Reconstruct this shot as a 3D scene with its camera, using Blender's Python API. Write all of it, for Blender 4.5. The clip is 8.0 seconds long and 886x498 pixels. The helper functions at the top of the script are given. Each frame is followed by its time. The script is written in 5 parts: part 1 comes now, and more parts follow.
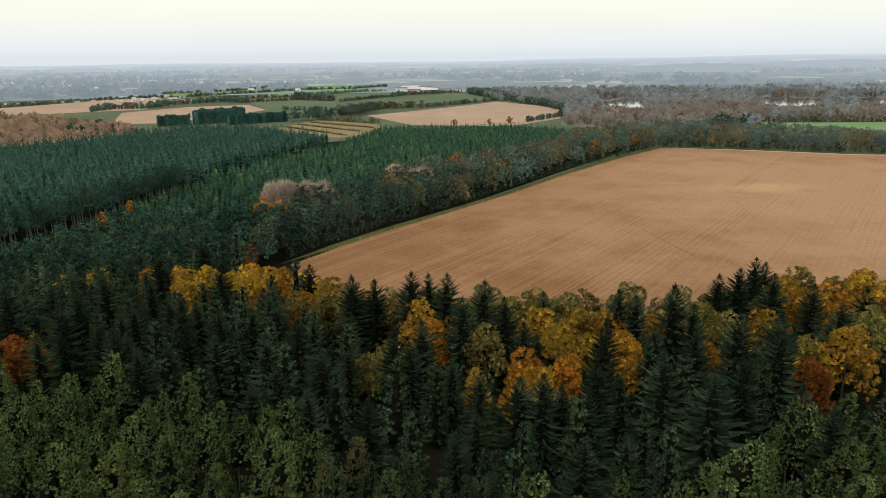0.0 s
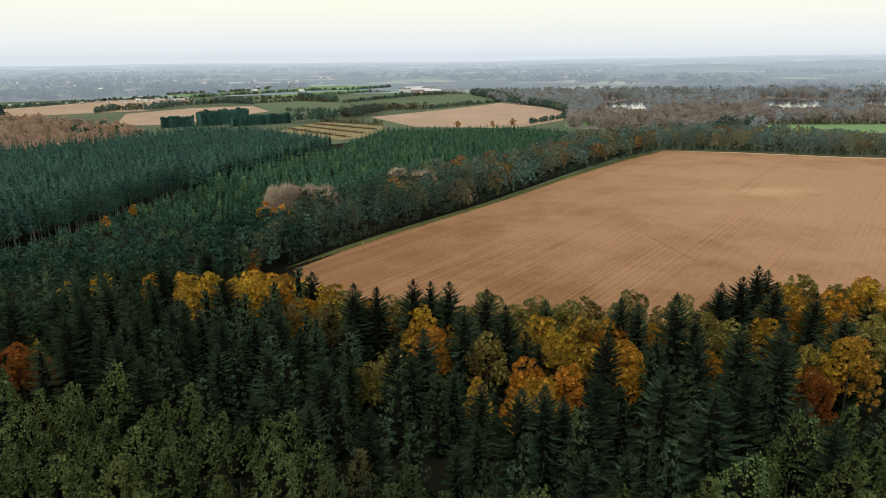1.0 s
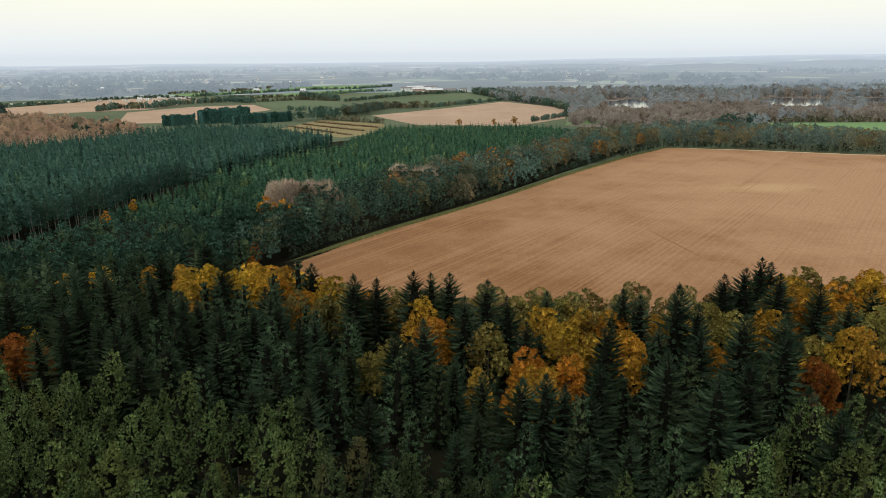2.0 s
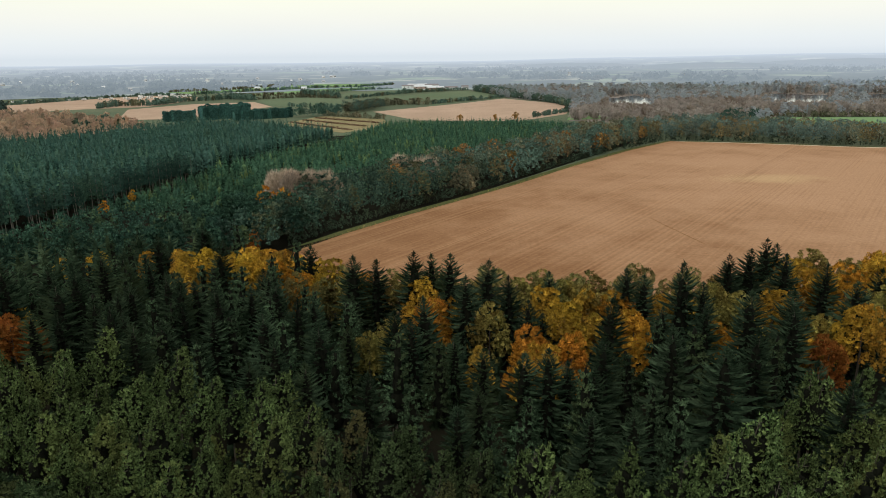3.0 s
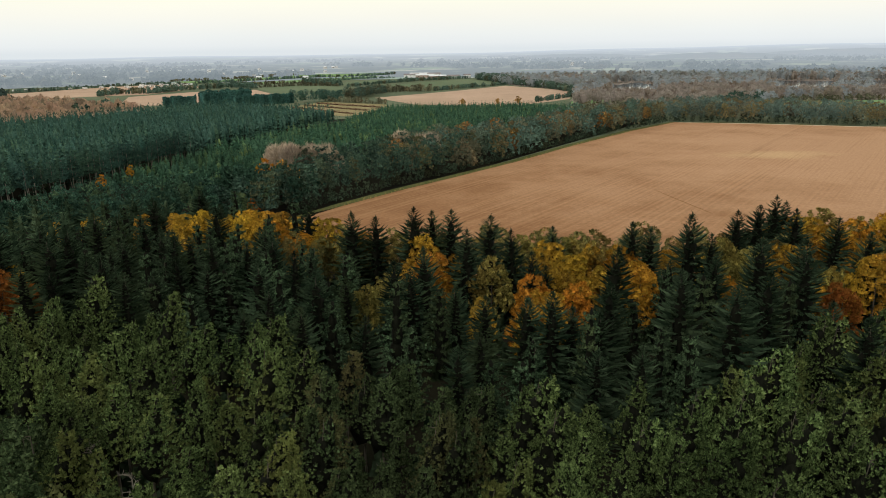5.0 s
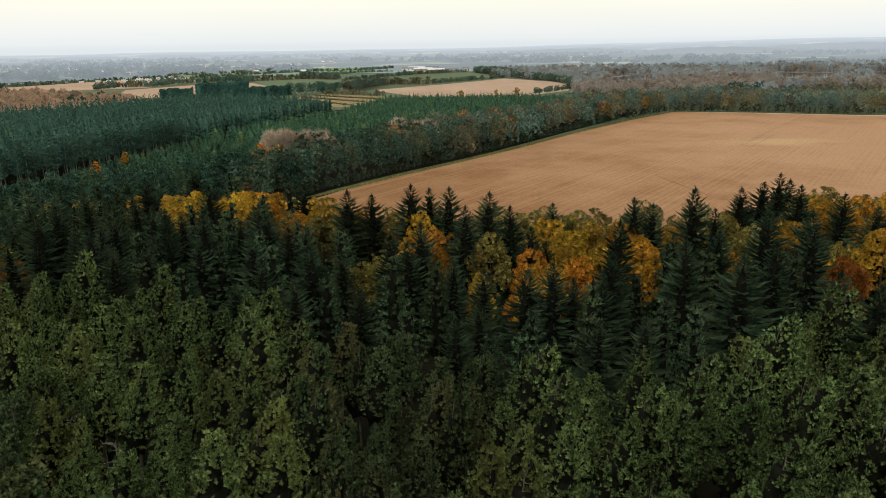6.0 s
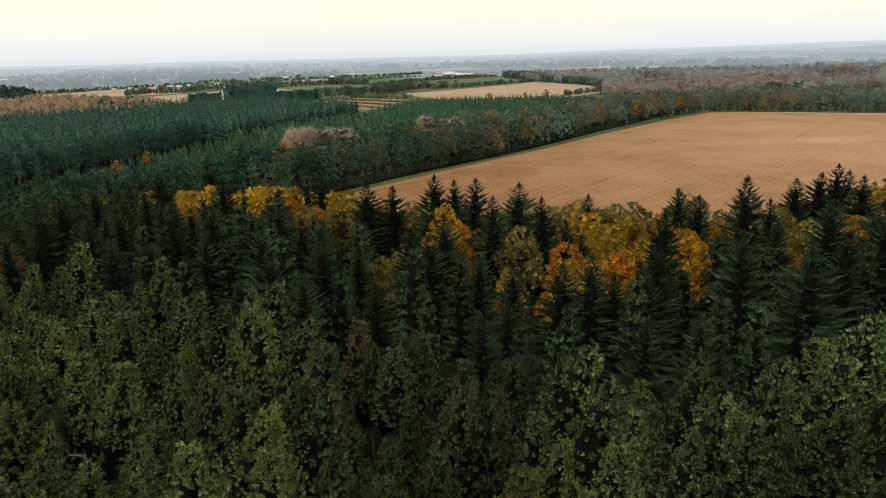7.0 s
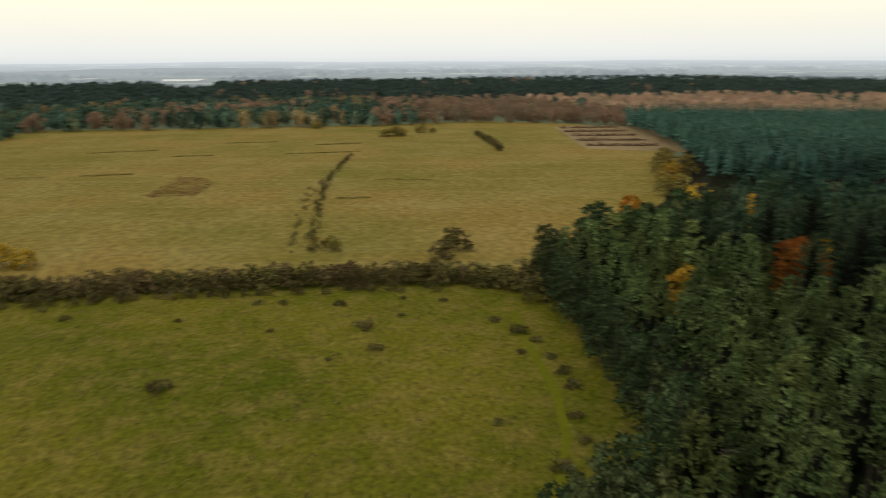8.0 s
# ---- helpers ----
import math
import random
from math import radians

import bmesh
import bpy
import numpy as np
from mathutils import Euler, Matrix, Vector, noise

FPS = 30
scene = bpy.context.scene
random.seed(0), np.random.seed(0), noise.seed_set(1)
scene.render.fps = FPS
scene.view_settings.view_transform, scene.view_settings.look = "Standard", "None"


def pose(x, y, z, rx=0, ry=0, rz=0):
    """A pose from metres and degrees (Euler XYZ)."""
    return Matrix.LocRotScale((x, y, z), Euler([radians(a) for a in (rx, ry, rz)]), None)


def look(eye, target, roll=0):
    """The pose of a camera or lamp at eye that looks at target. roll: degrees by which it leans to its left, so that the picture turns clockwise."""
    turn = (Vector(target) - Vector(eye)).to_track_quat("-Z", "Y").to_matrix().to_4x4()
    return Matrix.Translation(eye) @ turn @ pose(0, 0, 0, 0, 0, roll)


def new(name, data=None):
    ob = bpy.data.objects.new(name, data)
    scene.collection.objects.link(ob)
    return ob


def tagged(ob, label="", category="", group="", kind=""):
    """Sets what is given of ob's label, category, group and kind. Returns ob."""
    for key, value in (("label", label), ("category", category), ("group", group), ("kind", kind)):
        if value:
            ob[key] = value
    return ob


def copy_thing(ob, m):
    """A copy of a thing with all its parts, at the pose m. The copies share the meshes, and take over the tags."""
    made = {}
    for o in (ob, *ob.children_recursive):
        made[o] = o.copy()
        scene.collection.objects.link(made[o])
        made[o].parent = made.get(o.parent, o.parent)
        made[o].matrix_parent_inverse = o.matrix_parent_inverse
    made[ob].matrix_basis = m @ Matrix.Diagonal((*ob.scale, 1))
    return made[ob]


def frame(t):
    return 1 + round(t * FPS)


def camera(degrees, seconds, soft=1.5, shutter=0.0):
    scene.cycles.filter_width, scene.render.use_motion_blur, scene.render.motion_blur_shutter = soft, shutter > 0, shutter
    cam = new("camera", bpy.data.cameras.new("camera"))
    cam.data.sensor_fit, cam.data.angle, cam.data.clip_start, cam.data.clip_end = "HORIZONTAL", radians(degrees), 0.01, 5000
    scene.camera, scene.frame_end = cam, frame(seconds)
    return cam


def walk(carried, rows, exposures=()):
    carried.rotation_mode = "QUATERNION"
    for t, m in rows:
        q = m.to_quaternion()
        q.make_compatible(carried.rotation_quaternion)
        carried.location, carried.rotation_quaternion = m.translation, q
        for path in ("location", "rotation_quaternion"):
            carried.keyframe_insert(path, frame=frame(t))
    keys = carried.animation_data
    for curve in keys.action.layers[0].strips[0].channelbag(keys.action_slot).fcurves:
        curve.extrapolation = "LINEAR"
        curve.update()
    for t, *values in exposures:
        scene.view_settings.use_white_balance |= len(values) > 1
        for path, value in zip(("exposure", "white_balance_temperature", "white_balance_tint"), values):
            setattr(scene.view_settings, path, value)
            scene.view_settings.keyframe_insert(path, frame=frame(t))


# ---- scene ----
cam = camera(64.3, 8.0, soft=0.5, shutter=0.1)
# seconds, x, y, z, heading, pitch, lean
PATH = [
    (0.0, 0.00, 0.00, 62.00, 0.00, -15.37, -0.47),
    (0.5, 0.09, 0.13, 63.10, 0.11, -15.49, -0.43),
    (1.0, 0.23, 0.29, 63.65, 0.27, -15.37, -0.43),
    (1.5, 0.36, 0.51, 63.07, 0.36, -15.34, -0.43),
    (3.0, 0.61, 1.83, 57.09, 0.54, -15.32, -0.57),
    (3.5, 0.65, 2.23, 55.10, 0.60, -15.29, -0.64),
    (4.0, 0.66, 2.59, 53.19, 0.67, -15.30, -0.66),
    (4.5, 0.76, 3.01, 51.14, 0.79, -15.53, -0.70),
    (6.0, 1.03, 4.88, 45.18, 0.69, -16.16, -0.88),
    (6.5, 1.06, 8.30, 42.89, 1.15, -15.94, -0.93),
    (7.0, 1.35, 13.65, 40.58, 3.07, -15.53, -1.39),
    (7.3, 1.40, 17.40, 40.00, 4.75, -15.90, -1.00),
    (7.4, 1.43, 18.76, 39.86, 6.63, -16.13, 0.04),
    (7.5, 1.46, 20.08, 40.47, 12.30, -16.20, 0.20),
    (7.6, 1.62, 21.26, 40.63, 21.90, -15.98, -0.31),
    (7.7, 1.60, 22.50, 40.63, 33.60, -15.57, -1.13),
    (7.8, 1.33, 24.06, 40.59, 45.20, -15.15, -1.22),
    (7.9, 1.29, 25.93, 40.32, 56.90, -14.94, -0.90),
    (8.0, 1.36, 27.44, 40.19, 68.40, -14.93, -0.34),
]


def drone_at(x, y, z, heading, pitch, lean):
    return Matrix.Translation((x, y, z)) @ pose(0, 0, 0, 0, 0, heading) @ pose(0, 0, 0, 90 + pitch, 0, 0) @ pose(0, 0, 0, 0, 0, lean)


walk(cam, [(t, drone_at(*row)) for t, *row in PATH], exposures=((0.0, 0.0, 6500, 10), (3.0, -0.02, 6400, 10), (4.5, 0.0, 6600, 10), (6.0, 0.04, 6700, 10), (7.0, 0.07, 6850, 10), (7.5, 0.1, 7150, 10), (8.0, 0.0, 6950, 10)))

# ---------------------------------------------------------------- sky and sun
SUN_UP, SUN_ROUND = 60.0, 200.0
world = bpy.data.worlds.new("overcast_sky")
scene.world = world
world.use_nodes = True
wn, wl = world.node_tree.nodes, world.node_tree.links
wn.clear()
w_out = wn.new("ShaderNodeOutputWorld")
w_bg = wn.new("ShaderNodeBackground")
w_sky = wn.new("ShaderNodeTexSky")
w_sky.sky_type, w_sky.sun_disc = "NISHITA", False
w_sky.sun_elevation, w_sky.sun_rotation = radians(SUN_UP), radians(SUN_ROUND)
w_sky.air_density, w_sky.dust_density, w_sky.ozone_density = 1.0, 4.0, 1.0
w_dim = wn.new("ShaderNodeMix")
w_dim.data_type, w_dim.blend_type = "RGBA", "MULTIPLY"
w_dim.inputs[0].default_value = 1.0
w_dim.inputs[7].default_value = (0.1, 0.1, 0.1, 1)
w_tc = wn.new("ShaderNodeTexCoord")
w_sep = wn.new("ShaderNodeSeparateXYZ")
w_ramp = wn.new("ShaderNodeValToRGB")
cr = w_ramp.color_ramp
cr.elements[0].position, cr.elements[0].color = 0.0, (0.78, 0.85, 0.90, 1)
cr.elements[1].position, cr.elements[1].color = 0.35, (0.98, 0.98, 0.92, 1)
for at, c in ((0.008, (0.86, 0.915, 0.945, 1)), (0.02, (0.91, 0.955, 0.955, 1)), (0.045, (1.0, 1.005, 0.925, 1)), (0.09, (1.10, 1.10, 0.88, 1))):
    cr.elements.new(at).color = c
w_noise = wn.new("ShaderNodeTexNoise")
w_noise.inputs["Scale"].default_value, w_noise.inputs["Detail"].default_value = 2.2, 4.0
w_map = wn.new("ShaderNodeMapping")
w_map.inputs["Scale"].default_value = (1, 1, 5)
w_var = wn.new("ShaderNodeMapRange")
w_var.inputs[3].default_value, w_var.inputs[4].default_value = 0.955, 1.045
w_mul = wn.new("ShaderNodeMix")
w_mul.data_type, w_mul.blend_type = "RGBA", "MULTIPLY"
w_mul.inputs[0].default_value = 1.0
w_mix = wn.new("ShaderNodeMix")
w_mix.data_type = "RGBA"
w_mix.inputs[0].default_value = 0.93
for a, b in ((w_tc.outputs["Generated"], w_sep.inputs[0]), (w_sep.outputs[2], w_ramp.inputs[0]),
             (w_tc.outputs["Generated"], w_map.inputs[0]), (w_map.outputs[0], w_noise.inputs[0]),
             (w_noise.outputs[0], w_var.inputs[0]), (w_ramp.outputs[0], w_mul.inputs[6]), (w_var.outputs[0], w_mul.inputs[7]),
             (w_sky.outputs[0], w_dim.inputs[6]), (w_dim.outputs[2], w_mix.inputs[6]), (w_mul.outputs[2], w_mix.inputs[7]),
             (w_mix.outputs[2], w_bg.inputs[0]), (w_bg.outputs[0], w_out.inputs[0])):
    wl.new(a, b)
w_bg.inputs[1].default_value = 1.0

sun = new("sun", bpy.data.lights.new("sun", "SUN"))
sun.data.energy, sun.data.angle, sun.data.color = 0.8, radians(14), (1.0, 0.95, 0.86)
a = radians(SUN_ROUND)
sun.matrix_basis = look((math.sin(a) * 300, math.cos(a) * 300, 300 * math.tan(radians(SUN_UP))), (0, 0, 0))


# ---------------------------------------------------------------- materials
def nodes_of(name):
    m = bpy.data.materials.new(name)
    m.use_nodes = True
    n, l = m.node_tree.nodes, m.node_tree.links
    return m, n, l, n["Principled BSDF"]


def mixer(n, l, fac, a, b, blend="MIX"):
    x = n.new("ShaderNodeMix")
    x.data_type, x.blend_type = "RGBA", blend
    for sock, v in ((x.inputs[0], fac), (x.inputs[6], a), (x.inputs[7], b)):
        if isinstance(v, (int, float)):
            sock.default_value = v
        elif isinstance(v, tuple):
            sock.default_value = (*v, 1) if len(v) == 3 else v
        else:
            l.new(v, sock)
    return x.outputs[2]


def noise_of(n, l, scale, detail=4.0, stretch=(1, 1, 1), turn=0.0, rough=0.55):
    geo = n.new("ShaderNodeNewGeometry")
    mp = n.new("ShaderNodeMapping")
    mp.vector_type = "TEXTURE"
    mp.inputs["Scale"].default_value = stretch
    mp.inputs["Rotation"].default_value = (0, 0, radians(turn))
    t = n.new("ShaderNodeTexNoise")
    t.inputs["Scale"].default_value, t.inputs["Detail"].default_value, t.inputs["Roughness"].default_value = scale, detail, rough
    l.new(geo.outputs["Position"], mp.inputs[0])
    l.new(mp.outputs[0], t.inputs["Vector"])
    return t.outputs[0]


def span(n, l, v, lo, hi, out_lo=0.0, out_hi=1.0):
    r = n.new("ShaderNodeMapRange")
    for k, x in ((1, lo), (2, hi), (3, out_lo), (4, out_hi)):
        r.inputs[k].default_value = x
    l.new(v, r.inputs[0])
    return r.outputs[0]


def relief(n, l, shader, height, strength, distance):
    b = n.new("ShaderNodeBump")
    b.inputs["Strength"].default_value, b.inputs["Distance"].default_value = strength, distance
    l.new(height, b.inputs["Height"])
    l.new(b.outputs[0], shader.inputs["Normal"])


def foliage(name, dark, light, accent, accent_amount=0.2, tree=5.0, gloss=0.0, clump=(0.9, 0.62, 1.38), each=(0.7, 1.25), thin=0.0):
    """Leaves: each leaf, each tree and each stand differ in tone."""
    m, n, l, s = nodes_of(name)
    geo = n.new("ShaderNodeNewGeometry")
    leaf = mixer(n, l, geo.outputs["Random Per Island"], dark, light)
    cell = n.new("ShaderNodeTexVoronoi")
    cell.voronoi_dimensions = "2D"
    cell.inputs["Scale"].default_value = 1.0 / tree
    l.new(geo.outputs["Position"], cell.inputs["Vector"])
    grey = n.new("ShaderNodeSeparateColor")
    l.new(cell.outputs["Color"], grey.inputs[0])
    toned = mixer(n, l, span(n, l, grey.outputs[0], 1.0 - accent_amount * 1.6, 1.0), leaf, mixer(n, l, geo.outputs["Random Per Island"], tuple(0.6 * c for c in accent), accent))
    info = n.new("ShaderNodeObjectInfo")
    bright = n.new("ShaderNodeMath")
    bright.operation = "MULTIPLY"
    l.new(span(n, l, grey.outputs[1], 0, 1, *each), bright.inputs[0])
    l.new(span(n, l, info.outputs["Random"], 0, 1, 0.8, 1.2), bright.inputs[1])
    hue = n.new("ShaderNodeHueSaturation")
    l.new(toned, hue.inputs["Color"])
    l.new(bright.outputs[0], hue.inputs["Value"])
    l.new(span(n, l, noise_of(n, l, 0.06, 3.0), 0.3, 0.7, 0.485, 0.515), hue.inputs["Hue"])
    clumps = n.new("ShaderNodeHueSaturation")
    l.new(hue.outputs[0], clumps.inputs["Color"])
    l.new(span(n, l, noise_of(n, l, clump[0], 2.0), 0.32, 0.68, clump[1], clump[2]), clumps.inputs["Value"])
    l.new(clumps.outputs[0], s.inputs["Base Color"])
    s.inputs["Roughness"].default_value = 0.75
    s.inputs["Specular IOR Level"].default_value = gloss
    if thin:
        passing, both = n.new("ShaderNodeBsdfTranslucent"), n.new("ShaderNodeMixShader")
        l.new(clumps.outputs[0], passing.inputs[0])
        both.inputs[0].default_value = thin
        l.new(s.outputs[0], both.inputs[1])
        l.new(passing.outputs[0], both.inputs[2])
        l.new(both.outputs[0], n["Material Output"].inputs[0])
    return m


PINE = foliage("pine_needles", (0.012, 0.023, 0.008), (0.152, 0.212, 0.078), (0.142, 0.160, 0.050), 0.16, 5.0, 0.0, (0.9, 0.62, 1.38), (0.7, 1.25))
EDGE_PINE = foliage("edge_pine_needles", (0.012, 0.022, 0.010), (0.060, 0.088, 0.039), (0.110, 0.115, 0.045), 0.16, 5.0)
DULL_PINE = foliage("dull_pine_needles", (0.018, 0.028, 0.012), (0.092, 0.128, 0.056), (0.120, 0.105, 0.045), 0.25, 5.0)
SPRUCE = foliage("spruce_needles", (0.007, 0.014, 0.008), (0.048, 0.074, 0.042), (0.040, 0.056, 0.026), 0.2, 5.0, 0.0, (0.9, 0.62, 1.38), (0.6, 1.35))
FIR = foliage("fir_needles", (0.012, 0.024, 0.013), (0.080, 0.124, 0.066), (0.084, 0.112, 0.052), 0.2, 5.0, 0.0, (0.9, 0.62, 1.38), (0.6, 1.35))
PLANTATION = foliage("plantation_needles", (0.024, 0.060, 0.038), (0.053, 0.107, 0.063), (0.100, 0.150, 0.060), 0.10, 4.0, 0.0, (0.5, 0.75, 1.25), (0.8, 1.2))
# base green blued for distance haze, as in BELT and MIXED_PINE
TALL_PINE = foliage("tall_pine_needles", (0.027, 0.069, 0.055), (0.062, 0.118, 0.092), (0.072, 0.132, 0.086), 0.2, 5.0, 0.0, (0.5, 0.75, 1.25), (0.8, 1.2))
# pine needles greyed and blued: distance haze put into the base colour
HAZED_PINE = foliage("hazed_pine_needles", (0.044, 0.074, 0.066), (0.074, 0.108, 0.094), (0.078, 0.105, 0.088), 0.2, 9.0, 0.0, (0.2, 0.85, 1.15), (0.85, 1.15))
BELT = foliage("belt_leaves", (0.064, 0.110, 0.088), (0.116, 0.176, 0.136), (0.145, 0.140, 0.082), 0.16, 8.0)
# darker copy of the belt foliage, with shade put into its colour
SHADED_BELT = foliage("shaded_belt_leaves", (0.024, 0.052, 0.039), (0.104, 0.168, 0.122), (0.130, 0.130, 0.065), 0.16, 6.0, 0.0, (0.5, 0.6, 1.4), (0.62, 1.4))
MIXED_PINE = foliage("mixed_pine_needles", (0.016, 0.044, 0.031), (0.066, 0.128, 0.086), (0.105, 0.152, 0.072), 0.14, 6.0, 0.0, (0.6, 0.6, 1.4), (0.65, 1.3))
# shrub leaves darkened: the shade under the belts is put into the colour
SHADED_UNDERWOOD = foliage("shaded_underwood_leaves", (0.026, 0.044, 0.031), (0.076, 0.108, 0.070), (0.075, 0.075, 0.040), 0.2, 4.0)
# lighter, bluer copy of the belt leaves, with distance haze in the colour
HAZED_BELT = foliage("hazed_belt_leaves", (0.100, 0.152, 0.132), (0.160, 0.224, 0.190), (0.200, 0.180, 0.120), 0.2, 8.0)
BELT_GOLD = foliage("golden_brown_leaves", (0.17, 0.092, 0.032), (0.30, 0.168, 0.056), (0.25, 0.160, 0.060), 0.25, 4.0)
BELT_BROWN = foliage("belt_brown_leaves", (0.108, 0.114, 0.076), (0.172, 0.172, 0.112), (0.170, 0.140, 0.082), 0.2, 8.0)
BELT_OLIVE = foliage("belt_olive_leaves", (0.135, 0.118, 0.062), (0.215, 0.180, 0.092), (0.235, 0.160, 0.080), 0.3, 8.0)
SCRUB = foliage("dull_olive_leaves", (0.085, 0.085, 0.030), (0.270, 0.240, 0.088), (0.215, 0.150, 0.045), 0.25, 3.0, thin=0.25)
YELLOW = foliage("yellow_leaves", (0.20, 0.118, 0.014), (0.64, 0.390, 0.054), (0.30, 0.195, 0.036), 0.25, 3.0, thin=0.25)
ORANGE = foliage("orange_leaves", (0.18, 0.080, 0.010), (0.58, 0.275, 0.038), (0.38, 0.235, 0.035), 0.3, 3.0, thin=0.25)
RUST = foliage("rust_leaves", (0.12, 0.046, 0.011), (0.29, 0.110, 0.024), (0.24, 0.110, 0.025), 0.2, 3.0, thin=0.25)
OLIVE = foliage("olive_leaves", (0.085, 0.080, 0.022), (0.330, 0.280, 0.084), (0.200, 0.140, 0.035), 0.2, 3.0, thin=0.25)
RUSSET = foliage("russet_leaves", (0.270, 0.188, 0.128), (0.370, 0.256, 0.176), (0.28, 0.222, 0.160), 0.3, 11.0, 0.0, (0.1, 0.9, 1.1), (0.86, 1.14), 0.5)
# lighter copy of the russet leaves, with haze put into the colour
HAZED_RUSSET = foliage("hazed_russet_leaves", (0.470, 0.330, 0.238), (0.580, 0.412, 0.296), (0.36, 0.30, 0.22), 0.3, 11.0, 0.0, (0.1, 0.9, 1.1), (0.86, 1.14), 0.5)
# pond woods: base colours lightened and blued to stand in for haze
HAZED_TANWOOD = foliage("hazed_tan_leaves", (0.330, 0.298, 0.266), (0.405, 0.355, 0.315), (0.330, 0.272, 0.215), 0.3, 12.0, 0.0, (0.1, 0.92, 1.08), (0.9, 1.1), 0.5)
HAZED_GREYWOOD = foliage("hazed_grey_twigs", (0.280, 0.315, 0.335), (0.345, 0.375, 0.390), (0.300, 0.275, 0.245), 0.3, 12.0, 0.0, (0.1, 0.92, 1.08), (0.9, 1.1), 0.5)
HAZED_WILLOW = foliage("hazed_willow_leaves", (0.320, 0.370, 0.375), (0.385, 0.425, 0.425), (0.330, 0.305, 0.265), 0.3, 12.0, 0.0, (0.1, 0.92, 1.08), (0.9, 1.1), 0.5)
PALE = foliage("pale_bare_twigs", (0.36, 0.285, 0.205), (0.52, 0.43, 0.325), (0.48, 0.41, 0.32), 0.2, 6.0)
HEDGE = foliage("hedge_leaves", (0.050, 0.050, 0.018), (0.145, 0.125, 0.046), (0.170, 0.125, 0.060), 0.3, 4.0)
CLIPPED = foliage("dark_conifer_hedge", (0.026, 0.082, 0.074), (0.070, 0.150, 0.128), (0.060, 0.140, 0.115), 0.2)
DEADWOOD = foliage("dead_wood", (0.14, 0.125, 0.10), (0.27, 0.245, 0.205), (0.24, 0.21, 0.17), 0.2)


def bark_material(name, dark, light):
    m, n, l, s = nodes_of(name)
    g = noise_of(n, l, 2.5, 6.0, (1, 1, 5))
    l.new(mixer(n, l, span(n, l, g, 0.3, 0.7), dark, light), s.inputs["Base Color"])
    s.inputs["Roughness"].default_value, s.inputs["Specular IOR Level"].default_value = 0.9, 0.08
    relief(n, l, s, g, 0.6, 0.05)
    return m


# near-black fill for conifer crowns: their inner shade put into a colour
CROWN_SHADE = bark_material("crown_shade", (0.004, 0.005, 0.003), (0.010, 0.011, 0.007))
PALE_BARK = bark_material("pale_bark", (0.11, 0.10, 0.085), (0.26, 0.235, 0.20))
GREY_BARK = bark_material("grey_bark", (0.05, 0.043, 0.036), (0.14, 0.122, 0.10))


